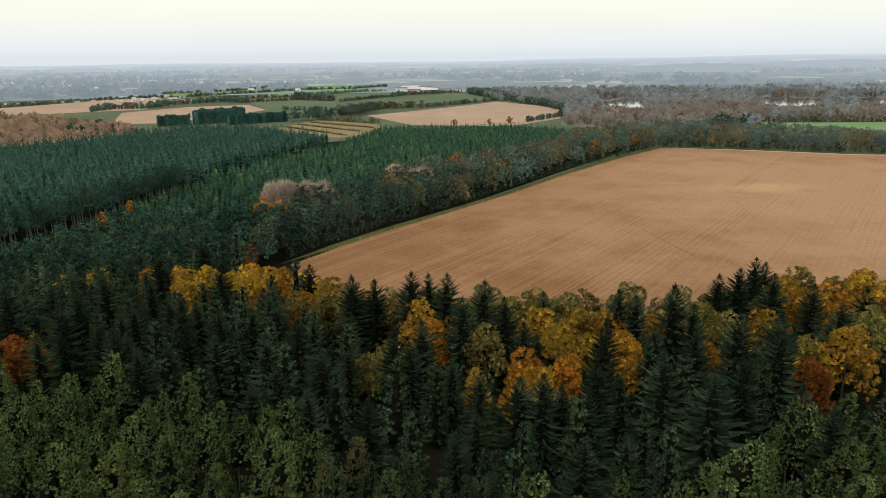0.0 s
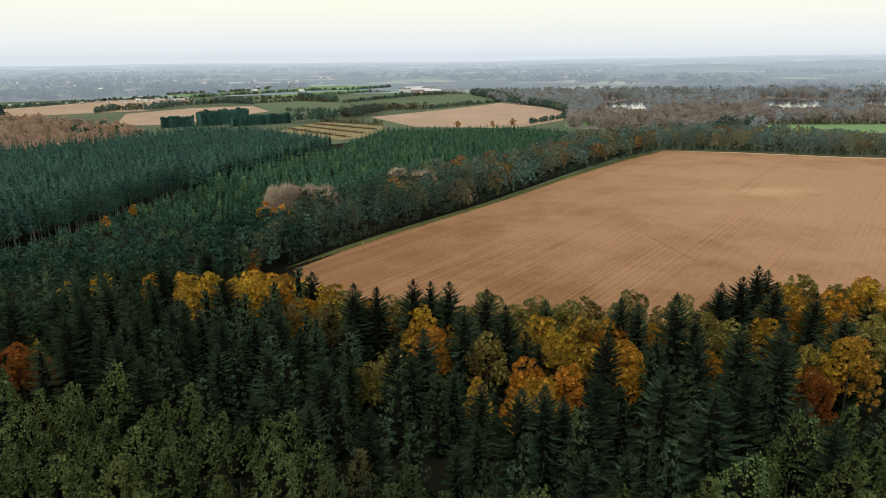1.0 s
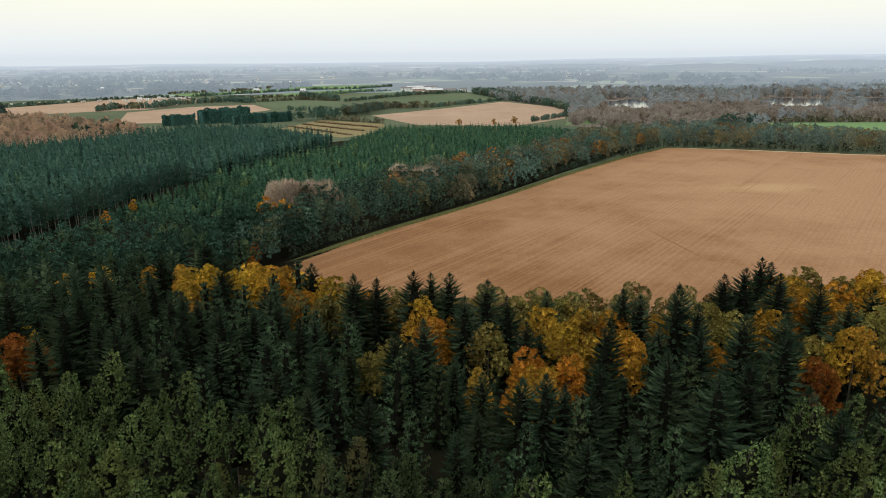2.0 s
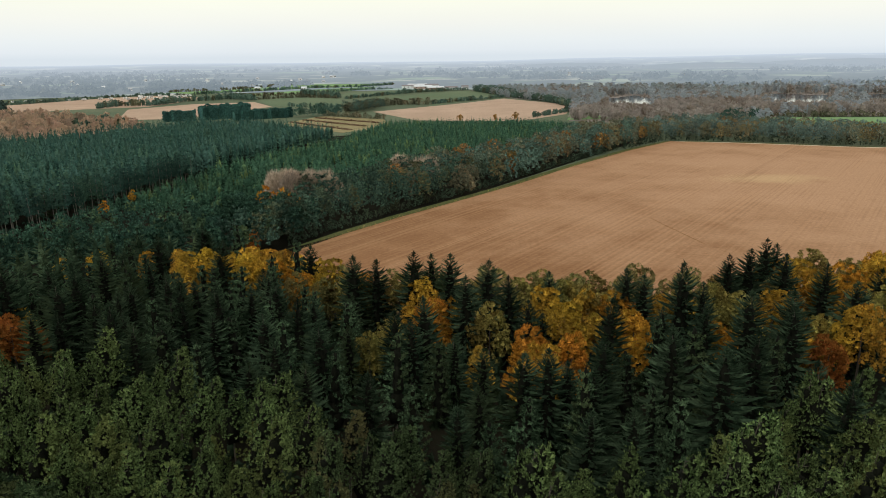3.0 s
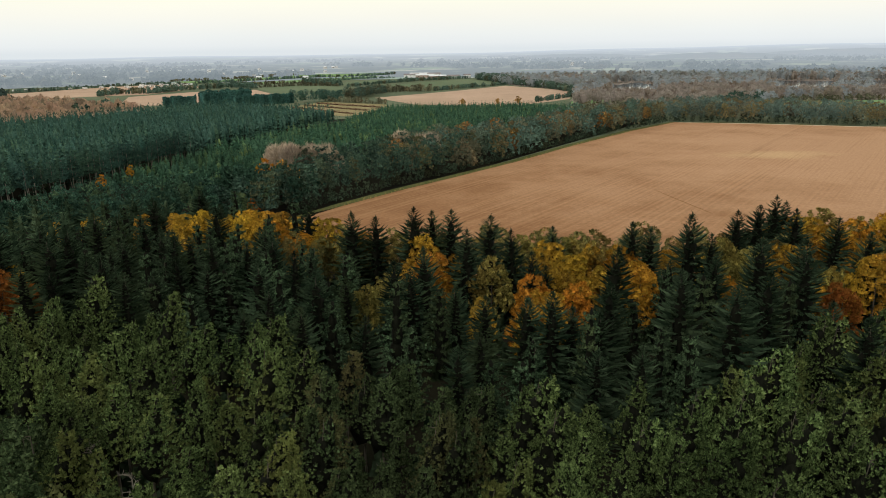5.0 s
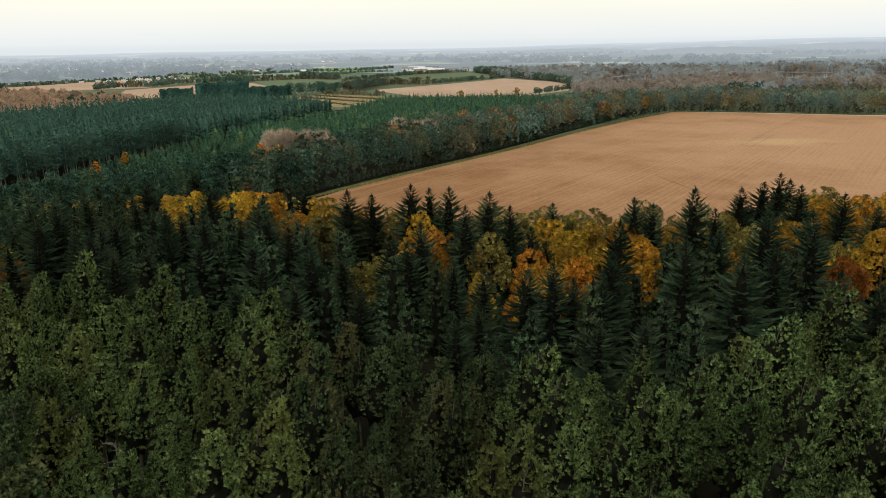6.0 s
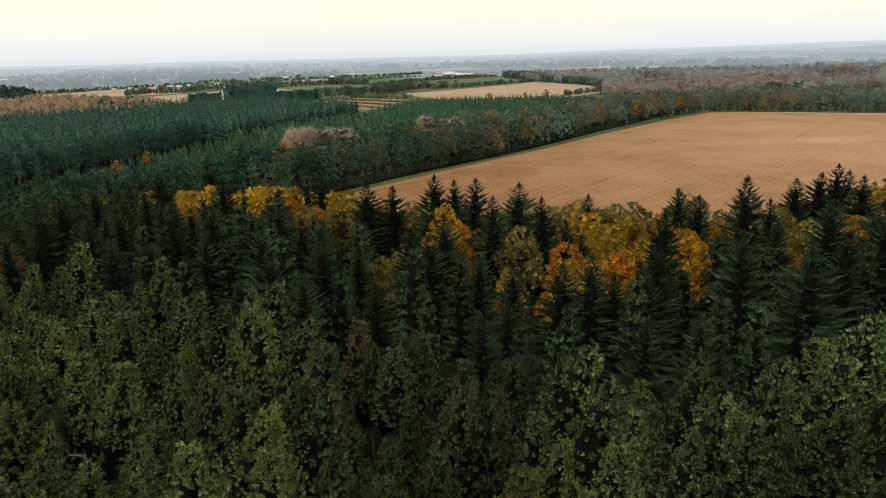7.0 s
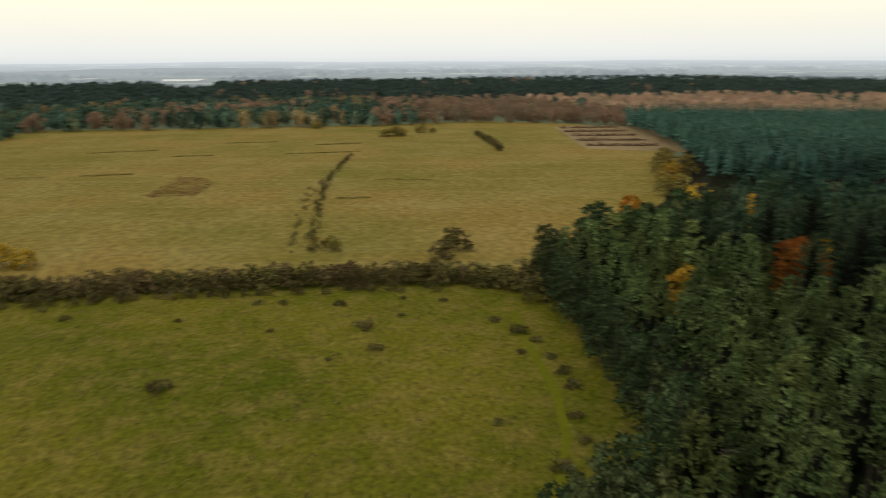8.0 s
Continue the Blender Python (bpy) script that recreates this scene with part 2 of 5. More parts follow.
def land_material(name, tones, scales, rows=None, bump=0.15, rough=0.95, dry=None, grain=(0.82, 1.18), furrow=0.0):
    """Soil and grass: tones (base, second, third) mixed by noise at two scales, with drill rows (turn, spacing, tone, amount)."""
    m, n, l, s = nodes_of(name)
    big = noise_of(n, l, scales[0], 4.0)
    mid = noise_of(n, l, scales[1], 6.0, rough=0.65)
    fine = noise_of(n, l, scales[2], 8.0, rough=0.7)
    c = mixer(n, l, span(n, l, big, 0.36, 0.64), tones[0], tones[1])
    c = mixer(n, l, span(n, l, mid, 0.45, 0.72, 0.0, 0.75), c, tones[2])
    if rows:
        turn, spacing, tone, amount = rows
        g = noise_of(n, l, 1.0, 3.0, (260.0, spacing, 1), turn, 0.6)
        g2 = noise_of(n, l, 1.0, 2.0, (700.0, spacing * 5, 1), turn, 0.6)
        c = mixer(n, l, span(n, l, g, 0.47, 0.75, 0.0, amount), c, tone)
        c = mixer(n, l, span(n, l, g2, 0.48, 0.75, 0.0, amount * 0.4), c, tuple(0.72 * x for x in tones[0]))
    # ellipses of a paler tone; a wide one lightens the ploughed field's far side
    for pale_at, pale_size, pale_tone, pale_most in dry or ():
        geo = n.new("ShaderNodeNewGeometry")
        spot = n.new("ShaderNodeMapping")
        spot.vector_type = "TEXTURE"
        spot.inputs["Location"].default_value = (*pale_at, 0)
        spot.inputs["Scale"].default_value = (*pale_size, 50)
        size = n.new("ShaderNodeVectorMath")
        size.operation = "LENGTH"
        l.new(geo.outputs["Position"], spot.inputs[0])
        l.new(spot.outputs[0], size.inputs[0])
        ragged = n.new("ShaderNodeMath")
        l.new(size.outputs["Value"], ragged.inputs[0])
        l.new(span(n, l, mid, 0.3, 0.7, -0.35, 0.35), ragged.inputs[1])
        c = mixer(n, l, span(n, l, ragged.outputs[0], 0.3, 1.25, pale_most, 0.0), c, pale_tone)
    if furrow:
        geo, across, apart = n.new("ShaderNodeNewGeometry"), n.new("ShaderNodeMapping"), n.new("ShaderNodeSeparateXYZ")
        across.vector_type = "TEXTURE"
        across.inputs["Rotation"].default_value = (0, 0, radians(rows[0]))
        l.new(geo.outputs["Position"], across.inputs[0])
        l.new(across.outputs[0], apart.inputs[0])
        phase, wave = n.new("ShaderNodeMath"), n.new("ShaderNodeMath")
        phase.operation, wave.operation = "MULTIPLY_ADD", "SINE"
        l.new(apart.outputs[1], phase.inputs[0])
        phase.inputs[1].default_value = 6.2832 / furrow
        l.new(span(n, l, noise_of(n, l, 1.0, 3.0, (900.0, 9.0, 1), rows[0], 0.7), 0.0, 1.0, 0.0, 34.0), phase.inputs[2])
        l.new(phase.outputs[0], wave.inputs[0])
        worn = n.new("ShaderNodeMath")
        worn.operation = "MULTIPLY"
        l.new(span(n, l, noise_of(n, l, 1.0, 4.0, (90.0, 14.0, 1), rows[0], 0.6), 0.42, 0.70, 0.04, 0.30), worn.inputs[0])
        crest = n.new("ShaderNodeMath")
        crest.operation = "MULTIPLY"
        l.new(span(n, l, wave.outputs[0], 0.2, 0.95), crest.inputs[0])
        l.new(worn.outputs[0], crest.inputs[1])
        l.new(span(n, l, mid, 0.3, 0.7, 0.6, 1.1), worn.inputs[1])
        c = mixer(n, l, crest.outputs[0], c, tuple(0.62 * x for x in tones[0]))
        pale = n.new("ShaderNodeMath")
        pale.operation = "MULTIPLY"
        l.new(span(n, l, wave.outputs[0], -0.35, -0.95), pale.inputs[0])
        l.new(worn.outputs[0], pale.inputs[1])
        c = mixer(n, l, pale.outputs[0], c, tuple(1.5 * x for x in tones[1]))
    hue = n.new("ShaderNodeHueSaturation")
    l.new(c, hue.inputs["Color"])
    l.new(span(n, l, fine, 0.3, 0.7, *grain), hue.inputs["Value"])
    l.new(hue.outputs[0], s.inputs["Base Color"])
    s.inputs["Roughness"].default_value = rough
    s.inputs["Specular IOR Level"].default_value = 0.02
    relief(n, l, s, fine, bump, 0.4)
    return m


ROW_TURN = 55.0
SOIL = land_material("ploughed_soil", ((0.232, 0.120, 0.058), (0.292, 0.162, 0.085), (0.190, 0.094, 0.044)), (0.011, 0.03, 0.9),
                     (ROW_TURN, 1.5, (0.39, 0.235, 0.128), 0.48), dry=(((205, 320), (185, 210), (0.405, 0.246, 0.146), 0.85), ((152, 331), (26, 13), (0.46, 0.31, 0.17), 0.8)), furrow=1.9)
TAN = land_material("stubble_soil", ((0.38, 0.270, 0.195), (0.44, 0.315, 0.230), (0.32, 0.23, 0.165)), (0.012, 0.04, 0.5), (20.0, 5.0, (0.48, 0.36, 0.27), 0.4))
# litter far darker than its own tone: the trees' shade is in the colour
SHADED_LITTER = land_material("shaded_litter", ((0.012, 0.011, 0.008), (0.018, 0.016, 0.010), (0.011, 0.014, 0.007)), (0.03, 0.15, 0.9))
# floor of the far wood: its lightness stands in for haze
HAZED_LITTER = land_material("hazed_litter", ((0.20, 0.172, 0.150), (0.235, 0.200, 0.17), (0.18, 0.165, 0.145)), (0.02, 0.08, 0.6))
ROUGH_GRASS = land_material("rough_pasture", ((0.058, 0.070, 0.006), (0.108, 0.100, 0.012), (0.165, 0.124, 0.034)), (0.03, 0.22, 1.1), None, 0.9, grain=(0.5, 1.5))
HAY_GRASS = land_material("faded_meadow", ((0.118, 0.106, 0.022), (0.176, 0.124, 0.034), (0.200, 0.160, 0.056)), (0.016, 0.045, 0.45), (68.0, 6.0, (0.215, 0.182, 0.075), 0.3), 0.6, grain=(0.6, 1.4))
VERGE = land_material("grass_verge", ((0.066, 0.084, 0.027), (0.092, 0.106, 0.040), (0.130, 0.112, 0.055)), (0.05, 0.3, 1.2))
GREEN_CROP = land_material("green_crop", ((0.155, 0.262, 0.118), (0.180, 0.288, 0.130), (0.165, 0.245, 0.118)), (0.008, 0.03, 0.3), (30.0, 6.0, (0.2, 0.28, 0.11), 0.4))
DULL_CROP = land_material("dull_green_crop", ((0.105, 0.145, 0.085), (0.13, 0.165, 0.10), (0.12, 0.14, 0.08)), (0.008, 0.03, 0.3))
STRIP_LAND = land_material("cut_over_grass", ((0.22, 0.19, 0.095), (0.27, 0.225, 0.12), (0.15, 0.135, 0.07)), (0.03, 0.1, 0.5), (14.0, 6.0, (0.31, 0.255, 0.15), 0.6))
BRASH = land_material("brushwood_brown", ((0.10, 0.055, 0.036), (0.14, 0.08, 0.055), (0.18, 0.12, 0.08)), (0.1, 0.4, 1.5))
FELLED = land_material("felled_ground", ((0.16, 0.12, 0.065), (0.22, 0.17, 0.095), (0.12, 0.08, 0.05)), (0.03, 0.12, 0.6), (14.0, 5.0, (0.27, 0.21, 0.12), 0.5))
WORN = land_material("worn_grass", ((0.084, 0.092, 0.006), (0.100, 0.104, 0.010), (0.076, 0.084, 0.005)), (0.05, 0.3, 1.2))
RUT = land_material("rut_soil", ((0.21, 0.108, 0.045), (0.24, 0.125, 0.055), (0.19, 0.10, 0.042)), (0.05, 0.3, 1.2))
TRACK = land_material("chalky_track", ((0.50, 0.40, 0.29), (0.56, 0.46, 0.34), (0.42, 0.33, 0.23)), (0.05, 0.2, 1.0))
GROUND = land_material("open_ground", ((0.090, 0.120, 0.075), (0.115, 0.140, 0.088), (0.135, 0.135, 0.085)), (0.01, 0.05, 0.4))


def plain_material(name, colour, rough, metal=0.0, grain=0.12):
    m, n, l, s = nodes_of(name)
    g = noise_of(n, l, 1.2, 5.0)
    l.new(mixer(n, l, span(n, l, g, 0.3, 0.7), tuple(c * (1 - grain) for c in colour), colour), s.inputs["Base Color"])
    s.inputs["Roughness"].default_value, s.inputs["Metallic"].default_value = rough, metal
    return m


WATER = plain_material("pond_water", (0.06, 0.075, 0.095), 0.07, 0.0, 0.3)
WATER.node_tree.nodes["Principled BSDF"].inputs["Specular IOR Level"].default_value = 0.6
WHITE_WALL = plain_material("white_render", (0.78, 0.78, 0.76), 0.8)
BRICK_WALL = plain_material("pale_brick", (0.40, 0.30, 0.24), 0.85)
PALE_STONE = plain_material("pale_stone", (0.60, 0.57, 0.52), 0.85)
SLATE_ROOF = plain_material("pale_slate", (0.42, 0.43, 0.45), 0.7)
SHEET_ROOF = plain_material("pale_sheet_roof", (0.62, 0.64, 0.66), 0.5)
TILE_ROOF = plain_material("grey_roof_tiles", (0.20, 0.18, 0.18), 0.8)
GLASS_DARK = plain_material("dark_window_glass", (0.03, 0.035, 0.04), 0.1)
TYRE = plain_material("black_rubber", (0.02, 0.02, 0.02), 0.8)


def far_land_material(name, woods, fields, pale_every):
    """Land kilometres off, with haze added to its surface as a glow that grows with distance."""
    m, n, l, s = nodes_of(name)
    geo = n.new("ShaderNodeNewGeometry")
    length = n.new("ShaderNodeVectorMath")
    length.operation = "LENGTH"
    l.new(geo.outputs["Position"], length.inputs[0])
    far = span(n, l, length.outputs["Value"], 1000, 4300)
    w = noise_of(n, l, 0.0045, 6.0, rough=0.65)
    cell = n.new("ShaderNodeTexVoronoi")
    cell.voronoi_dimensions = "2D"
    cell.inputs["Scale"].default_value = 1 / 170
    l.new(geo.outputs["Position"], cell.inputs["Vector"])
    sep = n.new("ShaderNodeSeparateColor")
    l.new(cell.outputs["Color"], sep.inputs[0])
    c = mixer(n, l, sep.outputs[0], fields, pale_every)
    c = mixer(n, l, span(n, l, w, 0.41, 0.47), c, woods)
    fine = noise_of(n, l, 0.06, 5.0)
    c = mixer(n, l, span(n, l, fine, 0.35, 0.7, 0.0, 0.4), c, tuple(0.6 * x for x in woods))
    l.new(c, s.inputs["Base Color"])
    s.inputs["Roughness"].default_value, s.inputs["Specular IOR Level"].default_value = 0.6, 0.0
    haze_glow = n.new("ShaderNodeEmission")
    l.new(mixer(n, l, far, (0.50, 0.61, 0.70), (0.66, 0.75, 0.85)), haze_glow.inputs[0])
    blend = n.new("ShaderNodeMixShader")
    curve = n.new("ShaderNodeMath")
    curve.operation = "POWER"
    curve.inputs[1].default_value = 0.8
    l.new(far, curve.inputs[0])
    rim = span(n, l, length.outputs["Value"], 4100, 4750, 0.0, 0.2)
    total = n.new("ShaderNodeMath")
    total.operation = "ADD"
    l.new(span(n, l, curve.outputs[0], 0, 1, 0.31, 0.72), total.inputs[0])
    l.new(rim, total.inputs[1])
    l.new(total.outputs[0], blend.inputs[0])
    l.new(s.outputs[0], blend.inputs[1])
    l.new(haze_glow.outputs[0], blend.inputs[2])
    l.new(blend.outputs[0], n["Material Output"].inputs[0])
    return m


FAR_LAND = far_land_material("distant_land", (0.10, 0.105, 0.09), (0.17, 0.25, 0.11), (0.50, 0.47, 0.38))
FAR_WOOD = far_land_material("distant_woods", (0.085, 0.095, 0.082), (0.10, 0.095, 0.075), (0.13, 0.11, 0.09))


# ---------------------------------------------------------------- mesh builders
def mesh_from(name, verts, quads, material):
    """A mesh from an array of points and an array of four-cornered faces."""
    me = bpy.data.meshes.new(name)
    verts, quads = np.ascontiguousarray(verts, dtype=np.float32), np.ascontiguousarray(quads, dtype=np.int32)
    me.vertices.add(len(verts))
    me.vertices.foreach_set("co", verts.ravel())
    me.loops.add(quads.size)
    me.loops.foreach_set("vertex_index", quads.ravel())
    me.polygons.add(len(quads))
    me.polygons.foreach_set("loop_start", np.arange(0, quads.size, quads.shape[1], dtype=np.int32))
    me.polygons.foreach_set("use_smooth", np.ones(len(quads), dtype=bool))
    me.materials.append(material)
    me.update(calc_edges=True)
    return me


def part(name, bm, material, parent, label=""):
    me = bpy.data.meshes.new(name)
    bm.to_mesh(me)
    bm.free()
    me.materials.append(material)
    ob = new(name, me)
    ob.parent = parent
    return tagged(ob, label)


def unit(v):
    return v / np.maximum(np.linalg.norm(v, axis=-1, keepdims=True), 1e-6)


def leaves(root, ahead, side, length, width):
    """One pointed leaf or spray of needles a row. Returns points and three-cornered faces."""
    ahead, side = unit(ahead), unit(side)
    length, width = np.reshape(length, (-1, 1)), np.reshape(width, (-1, 1))
    v = np.stack([root + side * width, root + ahead * length, root - side * width], 1)
    return v.reshape(-1, 3), np.arange(len(root) * 3).reshape(-1, 3)


def tube(points, radii, sides=6):
    """A tapered limb through the points."""
    points, rings = np.asarray(points, float), []
    for k, (p, r) in enumerate(zip(points, radii)):
        d = unit(points[min(k + 1, len(points) - 1)] - points[max(k - 1, 0)])
        a = unit(np.cross(d, (0.3, 1.0, 0.2)))
        b = np.cross(d, a)
        ang = np.linspace(0, 2 * np.pi, sides, endpoint=False)[:, None]
        rings.append(p + r * (np.cos(ang) * a + np.sin(ang) * b))
    q = [(k * sides + i, k * sides + (i + 1) % sides, (k + 1) * sides + (i + 1) % sides, (k + 1) * sides + i)
         for k in range(len(points) - 1) for i in range(sides)]
    return np.concatenate(rings), np.array(q)


def joined(pieces):
    verts, quads, n = [], [], 0
    for v, q in pieces:
        verts.append(v)
        quads.append(q + n)
        n += len(v)
    return np.concatenate(verts), np.concatenate(quads)


def tufts(rng, at, push, per, size, leaf, slim=0.3, rise=0.5, core=0.7, stray=0.75):
    """Bunches of foliage: small blades that stand on a dome round each place, and the knot of twigs inside it. push: the way that each bunch grows."""
    at, push, size = np.asarray(at, float), np.asarray(push, float), np.broadcast_to(size, len(at))
    n, big = len(at) * per, np.repeat(size, per)[:, None]
    d = unit(unit(rng.normal(0, 1, (n, 3))) + 0.5 * np.repeat(push, per, 0) + np.array([0, 0, rise]))
    long = leaf * rng.uniform(0.7, 1.3, (n, 1))
    ahead = unit(d * 0.7 + stray * unit(rng.normal(0, 1, (n, 3))) + np.array([0, 0, 0.95 - stray]))
    root = np.repeat(at, per, 0) + d * big * rng.uniform(0.6, 1.0, (n, 1)) - ahead * long * 0.35
    side = np.cross(ahead, np.cross(d, ahead) + 0.35 * rng.normal(0, 1, (n, 3)))
    side = np.cross(ahead, d) + 0.45 * unit(side)
    blades = leaves(root, ahead, side, long, long * slim * rng.uniform(0.75, 1.3, (n, 1)))
    axes = np.array([(1, 0, -0.4), (0, 1, -0.4), (-1, 0, -0.4), (0, -1, -0.4), (0, 0, 1)], float)
    v = at[:, None] + axes[None] * size[:, None, None] * core * rng.uniform(0.8, 1.2, (len(at), 5, 1)) + rng.normal(0, 0.08, (len(at), 5, 3)) * size[:, None, None]
    q = np.array([(0, 1, 4), (1, 2, 4), (2, 3, 4), (3, 0, 4)])
    return blades, (v.reshape(-1, 3), (q[None] + 5 * np.arange(len(at))[:, None, None]).reshape(-1, 3))


def leafy_crown(rng, h, r, limbs, bunches, per, size, leaf, base=0.2, slim=0.36, core=0.7, rise=0.25, stray=0.75):
    """A broad crown: a few large limbs, each a dome of bunches, with gaps between the domes."""
    at, push = [], []
    for k in range(limbs):
        t = (k + 0.5) / limbs
        a = 2.4 * k + rng.normal(0, 0.35)
        off = r * 0.62 * math.sqrt(max(0.04, 1 - t ** 1.7)) * rng.uniform(0.8, 1.12)
        mid = np.array([math.cos(a) * off, math.sin(a) * off, h * (base + (0.83 - base) * (0.25 + 0.75 * t)) + rng.normal(0, 0.02 * h)])
        wide = r * rng.uniform(0.36, 0.52)
        d = unit(unit(rng.normal(0, 1, (bunches, 3))) + np.array([math.cos(a) * 0.35, math.sin(a) * 0.35, 0.5]))
        p = mid + d * wide * rng.uniform(0.8, 1.08, (bunches, 1)) * (1, 1, 0.85)
        low = rng.random(bunches) < 0.22
        p[:, 2] = np.where(low, h * (base + (p[:, 2] / h - base) * rng.uniform(0.2, 0.9, bunches)), p[:, 2])
        at.append(p)
        push.append(d)
    at = np.concatenate(at)
    at[:, 2] = np.maximum(at[:, 2] * (h - size * 0.8) / at[:, 2].max(), size * 0.6)
    return joined(tufts(rng, at, np.concatenate(push), per, size * rng.uniform(0.7, 1.25, len(at)), leaf, slim, rise, core, stray))


def airy_crown(rng, h, r, bunches, per, leaf, base=0.08):
    """A thinning crown kilometres off: loose bunches of twigs and leaves over an uneven mass."""
    a, t = rng.random(bunches) * 6.283, rng.random(bunches) ** 0.7
    off = r * np.sqrt(np.maximum(0.03, 1 - (1.35 * t - 0.35) ** 2)) * rng.uniform(0.45, 1.0, bunches)
    at = np.stack([np.cos(a) * off, np.sin(a) * off, h * (base + (0.88 - base) * t)], 1)
    blades, _ = tufts(rng, at, unit(at * (1, 1, 0) + (0, 0, 2.0)), per, r * 0.24, leaf, 0.5, 0.3)
    return joined([blades, lump(rng, np.array([0, 0, h * 0.42]), r * 0.5, 7, 2, h * 0.4 / (r * 0.5), 0.25)])


def tier_crown(rng, h, r, tiers, arms, base=0.35, blunt=0.75, droop=0.16, spread=(0.26, 0.42)):
    """A plantation conifer seen from afar: flat sprays in tiers, narrowing upwards, round a slim heart."""
    rows = []
    for k in range(tiers):
        t = k / tiers
        reach = r * ((1 - t) ** blunt + 0.1)
        n = max(3, int(round(arms * (1 - 0.45 * t))))
        a = rng.random() * 6.283 + np.arange(n) * 6.283 / n + rng.normal(0, 0.25, n)
        z = h * (base + (0.97 - base) * t) + rng.normal(0, 0.025 * h, n)
        rows.append(np.stack([a, reach * rng.uniform(0.65, 1.2, n), z], 1))
    a, long, z = np.concatenate(rows).T
    out, across, up = np.stack([np.cos(a), np.sin(a), 0 * a], 1), np.stack([-np.sin(a), np.cos(a), 0 * a], 1), np.array([0, 0, 1.0])
    foot = up * z[:, None]
    L = long[:, None]
    mid = foot + out * L * 0.55 + up * 0.06 * L
    tip = foot + out * L - up * droop * L
    wing = across * L * rng.uniform(*spread, (len(a), 1)) - up * 0.12 * L
    v = np.stack([foot, mid + wing, tip, mid - wing, mid + up * 0.12 * L], 1).reshape(-1, 3)
    q = np.array([(0, 4, 1), (1, 4, 2), (2, 4, 3), (3, 4, 0)])
    spray = (v, (q[None] + 5 * np.arange(len(a))[:, None, None]).reshape(-1, 3))
    lead = leaves(np.array([[0, 0, h * 0.9]] * 2), np.array([[0.1, 0, 1.0], [-0.1, 0.1, 1.0]]), np.array([[1.0, 0, 0], [0, 1.0, 0]]), [0.1 * h] * 2, [0.1 * r] * 2)
    return joined([spray, lead, lump(rng, np.array([0, 0, h * (base + 0.3 * (1 - base))]), r * 0.5, 5, 2, h * (1 - base) * 0.45 / (r * 0.5), 0.15)])


def lump(rng, centre, r, sides=6, rings=2, flat=0.85, rough=0.2):
    """An uneven rounded mass inside a crown, of leaves or of near-black colour for shade."""
    rows = [np.array([[0, 0, 1.0]])]
    for k in range(1, rings + 1):
        th = 2.5 * k / rings
        ang = np.arange(sides) * 6.283 / sides + k * 0.5
        rows.append(np.stack([np.cos(ang) * np.sin(th), np.sin(ang) * np.sin(th), np.full(sides, np.cos(th))], 1))
    v = np.concatenate(rows)
    v = v * (1 + rng.normal(0, rough, (len(v), 1))) * r * np.array([1, 1, flat]) + centre
    q = [(0, 1 + i, 1 + (i + 1) % sides) for i in range(sides)]
    for k in range(rings - 1):
        for i in range(sides):
            p, j = 1 + k * sides, (i + 1) % sides
            q += [(p + i, p + sides + i, p + j), (p + j, p + sides + i, p + sides + j)]
    return v, np.array(q)


def pine_crown(rng, h, r, layers, arms, steps, per, size, leaf, base=0.42, core=0, lean=0.0, rise=(0.25, 0.75), slim=0.36, blunt=0.9, loose=0.09, stray=0.75):
    """A tapering crown: rising boughs in loose layers, each a plume of upturned bunches of needles round a dense heart. lean: how far the top stands to the east."""
    at, push, girth = [], [], []
    bend = np.array([lean, 0.0]) + rng.normal(0, 0.08 * r, 2)
    for k in range(layers):
        t = min(1.0, (k + rng.uniform(0, 0.7)) / layers)
        reach = r * (1 - t) ** blunt * (0.85 + 0.15 * min(1, t * 4)) + 0.06 * r
        n_arm = max(3, int(round(arms * (1 - 0.5 * t))))
        a0 = rng.random() * 6.28
        for i in range(n_arm):
            a = a0 + 6.283 * i / n_arm + rng.normal(0, 0.3)
            long, up = reach * rng.uniform(0.6, 1.15), rng.uniform(*rise)
            o = np.array([np.cos(a) + 0.35 * np.sign(lean), np.sin(a), 0.0])
            foot = o * long * 0.55 + np.array([*(bend * t ** 1.3), h * (base + (0.93 - base) * t)])
            way = unit(o * (1.0 - 0.4 * t) + np.array([0, 0, up]))
            s = np.linspace(0.0, 1.0, steps) if steps > 1 else np.array([0.6])
            c = foot + way * (s * (long * 0.5 + 0.3))[:, None] + np.array([0, 0, 0.25]) * (s ** 2)[:, None]
            at.append(c + rng.normal(0, loose, c.shape))
            push.append(np.tile(way, (steps, 1)))
            girth.append(1.15 - 0.5 * s)
    at, push = np.concatenate(at), np.concatenate(push)
    pieces = []
    for k in range(core):
        t = (k + 0.2) / core
        rad, gap = r * 0.36 * (1 - t) ** 0.7 + 0.05, h * (0.92 - base) / core
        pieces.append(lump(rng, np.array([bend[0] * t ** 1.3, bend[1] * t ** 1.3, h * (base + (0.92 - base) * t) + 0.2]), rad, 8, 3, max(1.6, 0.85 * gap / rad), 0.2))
    needles, knots = tufts(rng, at, push, per, size * np.concatenate(girth) * rng.uniform(0.85, 1.15, len(at)), leaf, slim, 0.5, 0.6, stray)
    return (joined([needles, knots]), joined(pieces)) if core else joined([needles, knots])


